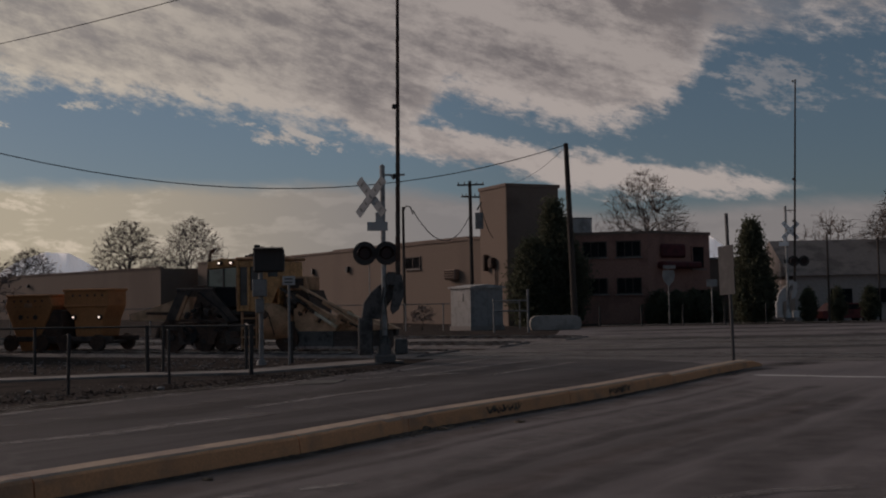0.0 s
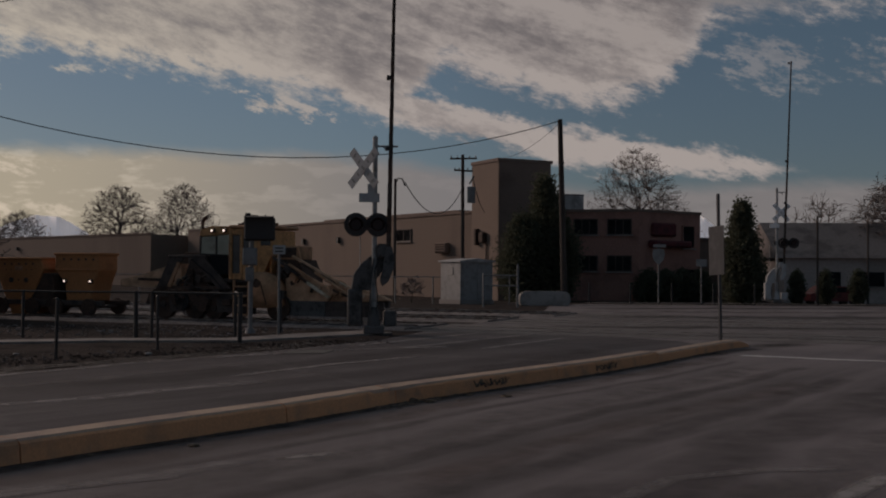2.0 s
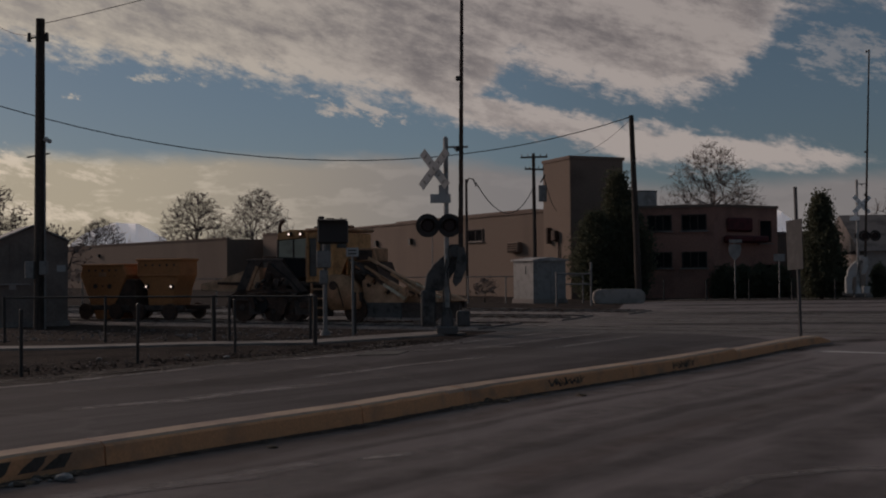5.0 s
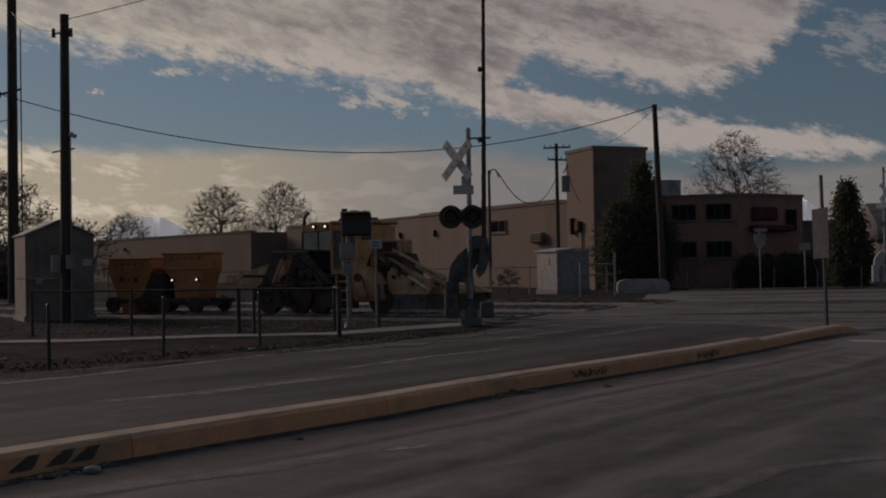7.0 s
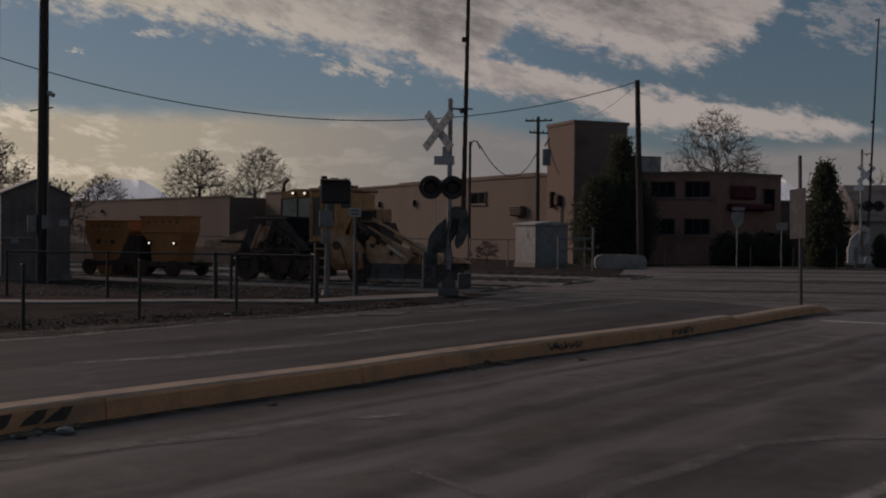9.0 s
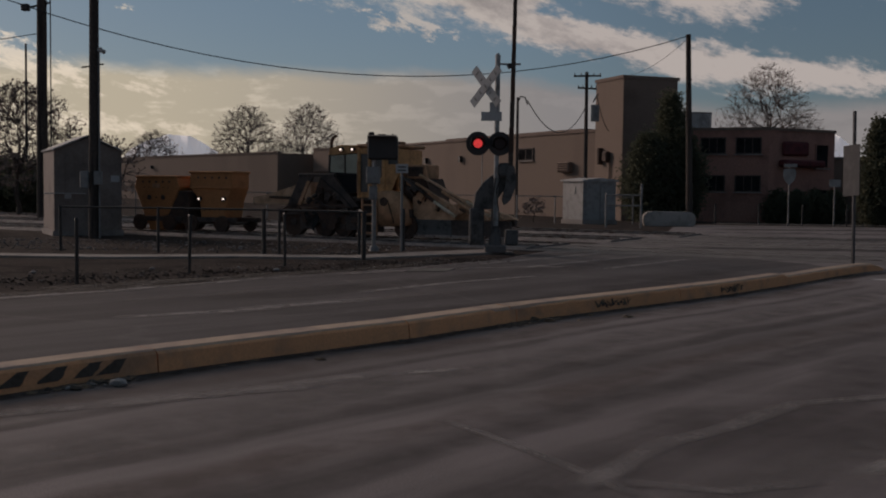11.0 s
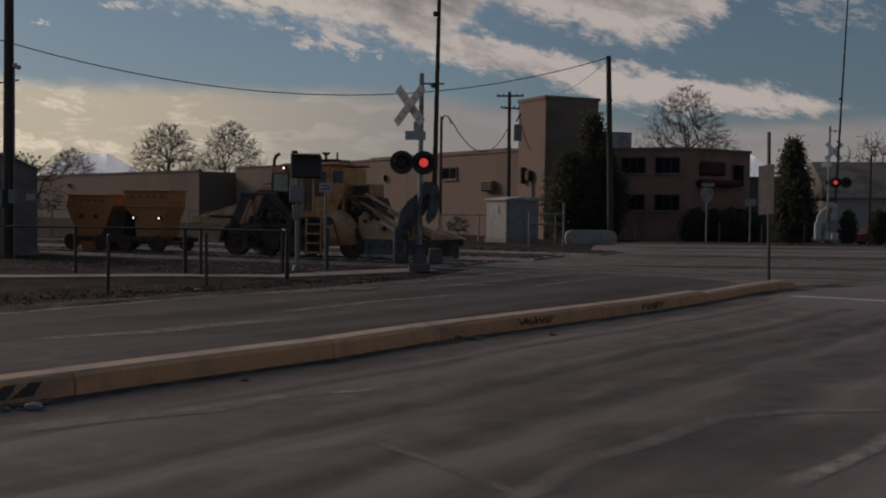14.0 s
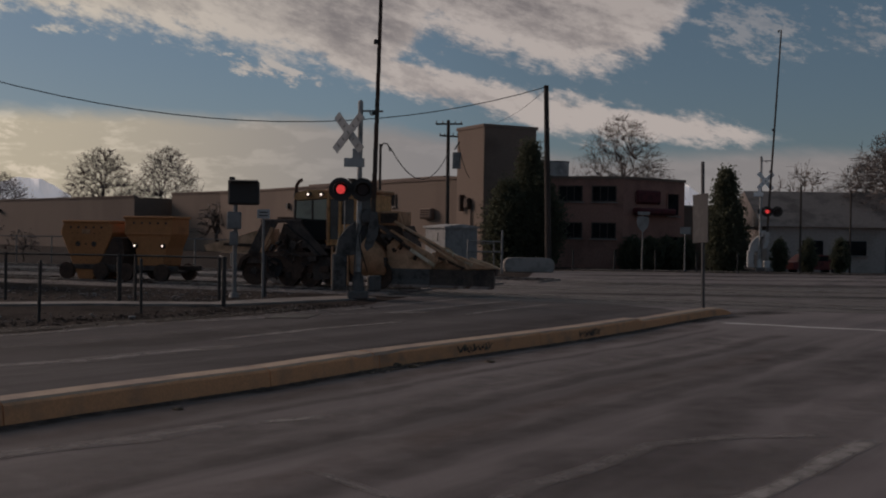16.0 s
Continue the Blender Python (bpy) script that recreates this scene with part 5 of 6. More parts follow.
    wire((-27.0, 38.0, 11.0), (6.27, 53.4, 9.1), 3.5, 0.022, "long sagging dark overhead wire")
    wire((-1.6, 60, 6.5), (2.2, 80, 7.9), 1.9, 0.03, "short sagging service wire")
    wire((6.27, 53.4, 9.0), (5.2, 83.6, 10.4), 0.4, 0.012, "thin service wire to the tower")
    wire((2.9, 80, 8.6), (4.0, 84, 6.2), 0.4, 0.03, "short service wire to the tower")
    wire((-22.3, 45, 8.1), (-60, 55, 8.6), 1.0, 0.02, "thin dark overhead wire")


build_poles()


# ---- trees ----
def tree_skeleton(rnd, height, spread, depth, trunk_r, upright=0.5):
    """Limbs as (start, end, r0, r1, level): each shell of crown points is joined to the nearest points of the shell inside it."""
    out = []
    wide, fork = height * 0.62 * spread, height * 0.28
    p = Vector((0, 0, 0))
    trunk = [p]
    for i in range(4):
        q = Vector((rnd.gauss(0, 0.012) * height, rnd.gauss(0, 0.012) * height, fork * (i + 1) / 4 * (1.0 + 0.35 * upright)))
        out.append((p, q, trunk_r * (1 - 0.1 * i), trunk_r * (0.9 - 0.1 * i), 0))
        trunk.append(q)
        p = q
    prev = trunk[2:]
    r = trunk_r * 0.62
    counts = (8, 34, 130, 560, 3600)[:depth - 1]
    for lv, n in enumerate(counts):
        f = (0.34, 0.6, 0.78, 0.92, 1.0)[lv]
        pts = []
        for _ in range(n):
            a, u = rnd.uniform(0, 2 * math.pi), rnd.random() ** 0.75
            lift = u * 1.12 - 0.12
            rad = math.sqrt(max(0.0, 1 - lift * lift)) if lift > 0 else 1.0
            rad *= rnd.uniform(0.25, 1.0) ** 0.5
            k = f * rnd.uniform(0.82, 1.1)
            c = Vector((math.cos(a) * rad * wide * k, math.sin(a) * rad * wide * k, fork + (height - fork) * lift * k + (1 - k) * height * 0.12))
            base = min(prev, key=lambda v: (v - c).length + max(0.0, v.z - c.z) * 0.8)
            mid = base.lerp(c, 0.5) + Vector((rnd.gauss(0, 1), rnd.gauss(0, 1), rnd.gauss(0.6, 0.8))) * (c - base).length * 0.09
            out.append((base, mid, r, r * 0.8, lv + 1))
            out.append((mid, c, r * 0.8, r * 0.55, lv + 1))
            pts.append(c)
            if lv:
                pts.append(mid)
        prev = pts
        r *= 0.52
    return out


def bare_tree(name, at, height, label, seed, depth=5, spread=0.75, min_r=0.02, trunk_r=None, squash=1.0, leaves=0, group="bare trees", upright=0.5):
    rnd = random.Random(seed)
    root = thing(name, at, label, "tree", group)
    limbs = tree_skeleton(rnd, height, spread, depth, trunk_r or height * 0.028, upright)
    bt, bc = B(), B()
    for a, b, r0, r1, lv in limbs:
        a, b = Vector((a.x * squash, a.y * squash, a.z)), Vector((b.x * squash, b.y * squash, b.z))
        if lv <= 1:
            tube(bt, a, b, max(r0, min_r), max(r1, min_r), 7, False)
        else:
            tube(bc, a, b, max(r0, min_r), max(r1, min_r), 3, False)
    part("trunk", bt, BARK, root)
    tagged(part("crown", bc, TWIG, root, "bare leafless twigs"), kind="stuff")
    if leaves:
        bm = B()
        ends = [b for a, b, r0, r1, lv in limbs if lv >= depth - 1]
        for _ in range(leaves):
            c = rnd.choice(ends)
            c = Vector((c.x * squash, c.y * squash, c.z)) + Vector([rnd.gauss(0, 0.12) for _ in range(3)])
            m = Matrix.Translation(c) @ Euler([rnd.uniform(0, 6) for _ in range(3)]).to_matrix().to_4x4()
            s = rnd.uniform(0.05, 0.12)
            vs = [bm.verts.new(m @ Vector(v) * 1.0) for v in ((-s, 0, 0), (0, -s * 0.6, 0), (s, 0, 0), (0, s * 0.6, 0))]
            bm.faces.new(vs)
        tagged(part("leaf_cover", bm, DRYLEAF, root, "a few dry brown leaves"), kind="stuff")
    return root


def evergreen(name, at, height, radius, label, seed, shape, clumps, size, mat_=NEEDLE, group="evergreens"):
    """A dense crown of small tilted leaf pieces on short limbs about a trunk; shape(t): radius share at height share t."""
    rnd = random.Random(seed)
    root = thing(name, at, label, "tree" if height > 2.5 else "bush", group)
    part("trunk", tube(B(), (0, 0, -0.1), (0, 0, height * 0.8), radius * 0.12, radius * 0.03, 8), BARK, root)
    bl, vs, fs = B(), [], []
    nl = max(14, int(clumps / 45))
    tips = []
    for i in range(nl):
        t = rnd.uniform(0.06, 1.0)
        a = rnd.uniform(0, 2 * math.pi)
        r = radius * shape(t) * rnd.uniform(0.55, 1.12)
        p0 = Vector((0, 0, height * t * 0.86))
        p1 = Vector((math.cos(a) * r, math.sin(a) * r, height * t))
        tube(bl, p0, p1, 0.03 + radius * 0.012, 0.015, 4, False)
        tips.append((p0, p1))
    tagged(part("branchwork", bl, BARK, root), kind="stuff")
    for _ in range(clumps):
        p0, p1 = rnd.choice(tips)
        k = rnd.random() ** 0.55
        c = p0.lerp(p1, k) + Vector((rnd.gauss(0, 1), rnd.gauss(0, 1), rnd.gauss(0, 1))) * radius * 0.16
        m = Matrix.Translation(c) @ Euler((rnd.uniform(-0.9, 0.9), rnd.uniform(-0.9, 0.9), rnd.uniform(0, 6.3))).to_matrix().to_4x4()
        s = size * rnd.uniform(0.6, 1.5)
        n = len(vs)
        vs += [tuple(m @ Vector(v)) for v in ((-s * 0.25, 0, 0), (0, -s * 0.5, s * 0.12), (s * 0.3, 0, s * 0.3), (0, s * 0.5, s * 0.05), (0.02, 0, s * 0.75))]
        fs += [(n, n + 1, n + 2), (n, n + 2, n + 3), (n + 1, n + 4, n + 3)]
    me = bpy.data.meshes.new("crown")
    me.from_pydata(vs, [], fs)
    me.materials.append(mat_)
    o = tagged(new("crown", me), kind="stuff")
    o.parent = root
    return root


def cone_shape(t):
    return max(0.06, (1 - t) ** 0.8)


def egg_shape(t):
    return max(0.1, math.sin(math.pi * min(1, 0.12 + 0.86 * t)) ** 0.7)


def block_shape(t):
    return 1.0 if t < 0.8 else max(0.15, (1 - t) / 0.2)


bare_tree("tree", (-58.5, 200, -1), 17.6, "bare leafless winter tree behind the long building", 11, 6, 0.74, 0.026, 0.42, 1.0)
bare_tree("tree", (-46.5, 200, -1), 17.8, "bare rounded winter tree behind the long building", 23, 6, 0.7, 0.026, 0.36, 1.0, upright=0.6)
bare_tree("tree", (-76, 198, -1), 12.6, "bare leafless winter tree behind the long building", 31, 6, 0.85, 0.022, 0.3, 1.0)
bare_tree("tree", (-90, 205, -1), 12.0, "bare leafless winter tree behind the long building", 37, 6, 0.8, 0.022, 0.3, 1.0)
bare_tree("tree", (-24.5, 132, -1), 7.6, "bare leafless winter tree behind the long building", 43, 4, 0.8, 0.06, 0.3, 1.2)
bare_tree("tree", (21.0, 111, -0.8), 14.8, "tall bare winter tree behind the brick office", 53, 6, 0.66, 0.012, 0.3, 1.0, upright=0.6)
bare_tree("tree", (25.0, 116, -0.8), 11.5, "bare winter tree behind the brick office", 59, 5, 0.7, 0.016, 0.2, 1.0)
bare_tree("tree", (33.5, 92, -0.8), 9.6, "bare winter tree behind the pale warehouse", 61, 5, 0.7, 0.016, 0.22, 1.1)
bare_tree("tree", (38.5, 88, -0.8), 9.8, "bare winter tree behind the pale warehouse", 67, 6, 0.75, 0.014, 0.22, 1.2)
bare_tree("tree", (44.0, 97, -0.8), 12.5, "bare winter tree behind the pale warehouse", 71, 6, 0.75, 0.022, 0.25, 1.1)
bare_tree("tree", (44.8, 86, -0.8), 10.0, "dense winter tree holding dry brown leaves", 72, 6, 0.7, 0.02, 0.22, 1.1, 5000)
bare_tree("tree", (-26.0, 50, -0.1), 6.4, "small tree with a few dry brown leaves beside the shed", 73, 6, 0.95, 0.01, 0.14, 1.0, 1800, "bare trees")
bare_tree("tree", (-21.5, 51, -0.1), 4.6, "small tree with a few dry brown leaves beside the shed", 79, 4, 0.8, 0.016, 0.09, 1.1, 260, "bare trees")
evergreen("conifer", (8.2, 79, -0.7), 9.2, 2.1, "tall dark conifer against the tower", 81, cone_shape, 30000, 0.16)
evergreen("conifer", (8.9, 78, -0.7), 6.6, 1.8, "dark spreading conifer before the brick office", 83, egg_shape, 22000, 0.15)
evergreen("conifer", (6.6, 77.5, -0.7), 6.3, 2.0, "dark spreading conifer before the tower", 87, egg_shape, 22000, 0.15)
evergreen("conifer", (19.0, 66, -0.45), 6.3, 1.4, "dark uneven conifer beside the road", 89, lambda t: egg_shape(t) * (1.0 - 0.45 * t), 20000, 0.15)
evergreen("conifer", (19.5, 66.8, -0.45), 4.4, 1.2, "dark uneven conifer beside the road", 91, egg_shape, 12000, 0.15)
for i, (x, y) in enumerate(((22.4, 66.0), (24.2, 66.0), (26.2, 66.0))):
    evergreen("bush", (x, y, fall(y)), 2.1, 0.55, "clipped dark green bush beyond the far pavement", 95 + i, egg_shape, 6000, 0.1, group="clipped bushes")
for i, (x, y, h) in enumerate(((-31.0, 58, 3.0), (-28.4, 57, 2.6), (-26.0, 56, 2.7))):
    evergreen("bush", (x, y, fall(y)), h, 1.7, "dark overgrown bush behind the equipment shed", 131 + i, block_shape, 6000, 0.16, group="bushes behind the shed")
for i in range(4):
    evergreen("hedge", (16.6 + i * 1.5, 82.8 + i * 0.7, -0.7), 2.3, 1.1, "dark clipped hedge along the brick office", 101 + i, block_shape, 6000, 0.14, group="hedge bushes")
for i, (x, y, h) in enumerate(((-14.5, 62, 1.9), (-1.2, 62, 1.6), (-24, 66, 2.3), (-30, 70, 2.4))):
    bare_tree("shrub", (x, y, fall(y)), h, "bare brown shrub by the tan building", 111 + i, 4, 0.9, 0.012, 0.05, 1.3, 120, "shrubs")


# ---- distant mountains ----
def build_mountain(name, az0, az1, dist, peak, seed, label):
    rnd = random.Random(seed)
    n, m = 60, 8
    vs, fs = [], []
    for i in range(n + 1):
        t = i / n
        az = radians(az0 + (az1 - az0) * t)
        prof = peak * (math.sin(math.pi * t) ** 0.75) * (0.9 + 0.07 * noise.fractal(Vector((t * 4, seed, 0)), 0.9, 2.1, 5))
        for j in range(m + 1):
            u = j / m
            d = dist + (1 - u) * -350 + noise.noise(Vector((t * 14, u * 3, seed))) * 40
            vs.append((math.sin(az) * d, math.cos(az) * d, -30 + (prof + 30) * u ** 1.2 + noise.noise(Vector((t * 20, u * 6, seed + 4))) * 9 * (1 - u)))
    for i in range(n):
        for j in range(m):
            k = i * (m + 1) + j
            fs.append((k, k + m + 1, k + m + 2, k + 1))
    me = bpy.data.meshes.new(name)
    me.from_pydata(vs, [], fs)
    me.materials.append(SNOW)
    tagged(new(name, me), label, "mountain", kind="structure")


build_mountain("backdrop_mountain", -23.6, -16.4, 3400, 178, 3, "distant snow-covered mountain")
build_mountain("backdrop_mountain", 11.5, 16, 3600, 205, 8, "distant snow-covered ridge")


# ---- the track machine ----
def build_machine():
    """Local x runs along the track, y away from the road; zero is beside the exhaust."""
    root = thing("track_machine", (*on_track(0), 0.0), "faded yellow railway ballast regulator with cab, broom frame and wing ploughs", "rail vehicle", turn=TRACK_TURN)
    rnd = random.Random(77)
    # underframe and running gear
    for y in (-0.8, 0.8):
        part("side_beam", box(B(), (4.3, 0.2, 0.26), (0.95, y, 0.84), bevel=0.03), GREASE, root, "greasy dark steel beam")
    for x in (-0.9, 0.2, 1.4, 2.9):
        part("cross_beam", box(B(), (0.2, 1.5, 0.22), (x, 0, 0.8)), GREASE, root)
    for x, r in ((-0.99, 0.42), (0.1, 0.34), (0.76, 0.34), (2.86, 0.36)):
        for y in (-0.72, 0.72):
            w = part("wheel", tube(B(), (x, y - 0.07, r + 0.1), (x, y + 0.07, r + 0.1), r, None, 22), RUST, root, "dark steel rail wheel")
            part("flange", tube(B(), (x, y + (0.07 if y < 0 else -0.09), r + 0.1), (x, y + (0.09 if y < 0 else -0.07), r + 0.1), r + 0.03, None, 22), RAIL, w)
            part("hub", tube(B(), (x, y - 0.12, r + 0.1), (x, y - 0.07, r + 0.1), 0.1, None, 12), GREASE, w)
        part("axle", tube(B(), (x, -0.8, r + 0.1), (x, 0.8, r + 0.1), 0.06, None, 8), GREASE, root)
    part("wheel_guard", prism(B(), [(-1.5, 0.5), (-1.38, 0.86), (-1.1, 1.02), (-0.8, 1.0), (-0.52, 0.82), (-0.42, 0.5), (-0.55, 0.5), (-0.66, 0.76), (-0.9, 0.9), (-1.1, 0.9), (-1.3, 0.76), (-1.38, 0.5)], 0.3, pose(0, -0.82, 0)), RUST, root, "rusty curved wheel guard")
    # broom frame: sloping legs with a gap that the light shows through
    for y in (-0.95, 0.85):
        part("rear_leg", prism(B(), [(-1.12, 1.0), (-0.76, 1.0), (-0.2, 1.88), (-0.66, 1.9)], 0.08, pose(0, y, 0)), GREASE, root, "black sloping steel leg")
        part("front_leg", prism(B(), [(0.98, 1.0), (1.42, 1.0), (0.52, 1.9), (0.1, 1.9)], 0.1, pose(0, y, 0)), GREASE, root, "black sloping steel leg")
        part("top_bar", box(B(), (1.3, 0.12, 0.1), (-0.06, y, 1.93), bevel=0.02), GREASE, root)
        part("tie_bar", box(B(), (2.3, 0.08, 0.1), (0.1, y, 1.02)), RUST, root)
    for k, (x, w) in enumerate(((-0.45, 0.4), (0.42, 0.3), (1.2, 0.5))):
        part("hanging_plate", prism(B(), [(x - w / 2, 0.3), (x + w / 2, 0.34), (x + w / 2 + 0.04, 0.72), (x - w / 2 - 0.03, 0.72)], 0.1, pose(0, -0.9, 0)), (GREASE, RUST, GREASE)[k], root)
    part("deck_plate", box(B(), (0.6, 1.4, 0.06), (0.0, -0.1, 2.02), bevel=0.015), RUST, root)
    part("broom_hood", prism(B(), [(-0.32, 0.85), (0.42, 0.85), (0.5, 1.3), (0.2, 1.86), (-0.1, 1.86), (-0.28, 1.4)], 1.5, pose(0, 0.0, 0)), GREASE, root, "dark greasy steel broom hood")
    part("hood_plate", prism(B(), [(-0.24, 0.7), (0.12, 0.7), (0.06, 1.55), (-0.12, 1.6)], 0.05, pose(0, -0.86, 0)), RUST, root, "rust-brown steel plate")
    part("link_arm", prism(B(), [(-0.7, 1.05), (-0.6, 1.02), (-0.28, 1.72), (-0.36, 1.76)], 0.06, pose(0, -1.02, 0)), CREAM, root, "faded yellow link arm")
    part("guard_panel", prism(B(), [(-0.4, 0.5), (0.95, 0.5), (1.05, 0.95), (-0.5, 0.95)], 0.06, pose(0, -0.88, 0)), RUST, root, "rusty steel guard panel")
    bm = tube(B(), (-0.3, -0.95, 0.62), (-0.3, 0.95, 0.62), 0.28, 0.28, 16)
    for k in range(40):
        a, y = k * 2.4, -0.9 + 1.8 * k / 39
        tube(bm, (-0.3, y, 0.62), (-0.3 + 0.36 * math.cos(a), y, 0.62 + 0.36 * math.sin(a)), 0.03, 0.025, 4)
    part("broom", bm, RUBBER, root, "worn black rotary broom")
    part("hydraulic_tank", box(B(), (0.5, 1.1, 0.55), (1.12, 0.1, 1.05), bevel=0.06), GREASE, root)
    for k in range(30):
        x, z = rnd.uniform(-0.5, 1.35), rnd.uniform(0.5, 1.5)
        z = min(z, 1.9 - abs(x - 0.1))
        bm = box(B(), (rnd.uniform(0.06, 0.28), rnd.uniform(0.1, 0.3), rnd.uniform(0.05, 0.22)), (x, rnd.uniform(-0.98, -0.5), z), (0, rnd.uniform(-30, 30), 0), bevel=0.012)
        part("fitting", bm, RUST if k % 2 else GREASE, root)
    for k in range(16):
        x, z = rnd.uniform(-0.4, 1.2), rnd.uniform(0.6, 1.4)
        bm = tube(B(), (x, -0.98, z), (x + rnd.uniform(-0.45, 0.45), rnd.uniform(-1.05, -0.9), z + rnd.uniform(-0.3, 0.3)), rnd.uniform(0.012, 0.03), None, 7)
        part("pipe", bm, GREASE, root)
    for k in range(7):
        y = -1.0 + 0.08 * k
        part("hose", path(B(), [(0.1 + 0.08 * k, y, 1.85), (0.45 + 0.05 * k, y - 0.06, 1.6 + 0.04 * k), (0.8, y, 1.35), (1.2, y, 0.95)], 0.02, 6), RUBBER, root, "black hydraulic hose")
    # rear boom, tapering to its tip
    part("rear_boom", prism(B(), [(-3.2, 1.2), (-3.12, 1.02), (-1.2, 0.98), (-0.95, 1.3), (-1.0, 1.72), (-1.35, 1.68), (-2.3, 1.4)], 0.6, pose(0, 0.35, 0)), DUSTY, root, "faded yellow tapering rear boom")
    part("boom_rib", prism(B(), [(-2.5, 1.2), (-1.2, 1.16), (-1.2, 1.26), (-2.5, 1.28)], 0.08, pose(0, 0.03, 0)), RUST, root)
    part("boom_tip", box(B(), (0.16, 0.5, 0.24), (-3.14, 0.35, 1.12), bevel=0.03), RUST, root)
    part("boom_wheel", tube(B(), (-1.62, 0.0, 0.75), (-1.62, 0.25, 0.75), 0.2, None, 16), RUBBER, root)
    part("boom_post", box(B(), (0.12, 0.25, 0.62), (-1.62, 0.3, 0.85), bevel=0.02), GREASE, root)
    part("coupler", box(B(), (0.6, 0.2, 0.2), (-1.45, 0, 0.85), bevel=0.03), GREASE, root)
    # cab: glazed nose to the rear, door, side windows, a slanted end
    z0, z1 = 1.28, 2.72
    part("cab_floor", box(B(), (2.1, 1.75, 0.14), (1.3, 0, z0 - 0.05), bevel=0.03), GREASE, root)
    part("cab_far_wall", box(B(), (2.0, 0.06, z1 - z0), (1.35, 0.87, (z0 + z1) / 2)), YELLOW, root)
    wx = prism(B(), [(0.34, 2.02), (1.3, 1.98), (1.3, 2.56), (0.36, 2.5)], 0.03, pose(0, -0.86, 0))
    gl = part("windscreen", wx, GREENGLASS, root, "greenish cab glass")
    part("gasket", prism(B(), [(0.3, 1.97), (1.34, 1.93), (1.34, 1.98), (0.34, 2.02)], 0.06, pose(0, -0.87, 0)), RUBBER, gl)
    part("glass_bar", box(B(), (0.035, 0.05, 0.55), (0.86, -0.88, 2.26)), GREASE, gl)
    part("lower_glass", prism(B(), [(0.95, 1.42), (1.32, 1.42), (1.32, 1.93), (0.5, 1.96)], 0.03, pose(0, -0.86, 0)), GLASSDARK, root, "dark lower cab glass")
    part("console", box(B(), (0.5, 0.9, 0.5), (0.85, 0.0, 1.75), bevel=0.06), GREASE, root)
    part("operator_seat", box(B(), (0.45, 0.5, 0.12), (1.35, 0.1, 1.7), bevel=0.04), RUBBER, root)
    part("seat_back", box(B(), (0.12, 0.5, 0.6), (1.6, 0.1, 2.0), (0, 8, 0), bevel=0.05), RUBBER, root)
    part("nose_pillar", box(B(), (0.07, 0.08, 0.56), (0.31, -0.86, 2.26), (0, 2, 0), bevel=0.015), GREASE, root)
    part("brow", prism(B(), [(0.27, 2.52), (1.4, 2.6), (1.4, 2.8), (0.75, 2.82), (0.32, 2.72)], 1.75), YELLOW, root, "worn yellow brow above the glass")
    for x, w in ((1.36, 0.09), (1.715, 0.085), (2.19, 0.1)):
        for y in (-0.9, 0.86):
            part("pillar", box(B(), (w, 0.09, z1 - z0 + 0.02), (x, y, (z0 + z1) / 2), bevel=0.015), YELLOW, root, "worn yellow cab pillar")
    dr = part("door", box(B(), (0.27, 0.03, 1.12), (1.54, -0.87, 1.99)), CABPANE, root, "dark glazed cab door")
    part("kick_panel", box(B(), (0.27, 0.035, 0.16), (1.54, -0.872, 1.36)), YELLOW, dr)
    part("door_handle", box(B(), (0.03, 0.05, 0.12), (1.64, -0.91, 1.75)), BLACK, dr)
    wn = part("side_window", box(B(), (0.36, 0.03, 0.68), (1.95, -0.875, 2.21), bevel=0.01), CABPANE, root, "dark cab window")
    part("gasket", box(B(), (0.42, 0.025, 0.74), (1.95, -0.87, 2.21), bevel=0.01), RUBBER, wn)
    part("cab_panel", box(B(), (0.4, 0.06, 0.6), (1.95, -0.88, 1.56), bevel=0.015), YELLOW, root, "worn yellow side panel")
    part("cab_header", box(B(), (0.85, 0.06, 0.16), (1.77, -0.88, 2.64)), YELLOW, root)
    en = part("cab_end", prism(B(), [(0, 1.28), (0.1, 1.28), (0.42, 2.05), (0.42, 2.72), (0, 2.72)], 0.06), YELLOW, root, "slanted yellow end of the cab")
    en.matrix_basis = pose(2.22, -0.86, 0, 0, 0, 28)
    part("end_window", box(B(), (0.28, 0.03, 0.34), (0.22, -0.03, 2.42), bevel=0.01), CABPANE, en)
    part("cab_back", box(B(), (0.06, 1.4, 1.3), (2.5, 0.1, 2.05)), YELLOW, root)
    bm = box(B(), (1.3, 1.95, 0.1), (1.93, 0, z1 + 0.07), bevel=0.04)
    part("cab_roof", bm, CREAM, root, "faded yellow cab roof")
    part("roof_unit", box(B(), (0.7, 0.9, 0.14), (1.75, 0.0, z1 + 0.17), bevel=0.05), RUST, root, "brown roof air unit")
    for k in range(7):
        part("roof_fitting", box(B(), (rnd.uniform(0.06, 0.2), 0.2, rnd.uniform(0.05, 0.12)), (1.35 + 0.19 * k, rnd.uniform(-0.7, -0.3), z1 + 0.15), bevel=0.015), GREASE, root)
    bm = tube(B(), (1.88, -0.5, z1 + 0.12), (1.88, -0.5, z1 + 0.34), 0.04, None, 10)
    tube(bm, (1.88, -0.5, z1 + 0.34), (1.88, -0.5, z1 + 0.42), 0.07, 0.13, 14)
    part("beacon", bm, BLACK, root, "dark roof beacon")
    part("aerial", tube(B(), (2.25, -0.5, z1 + 0.1), (2.25, -0.5, z1 + 0.42), 0.028, None, 8), BLACK, root)
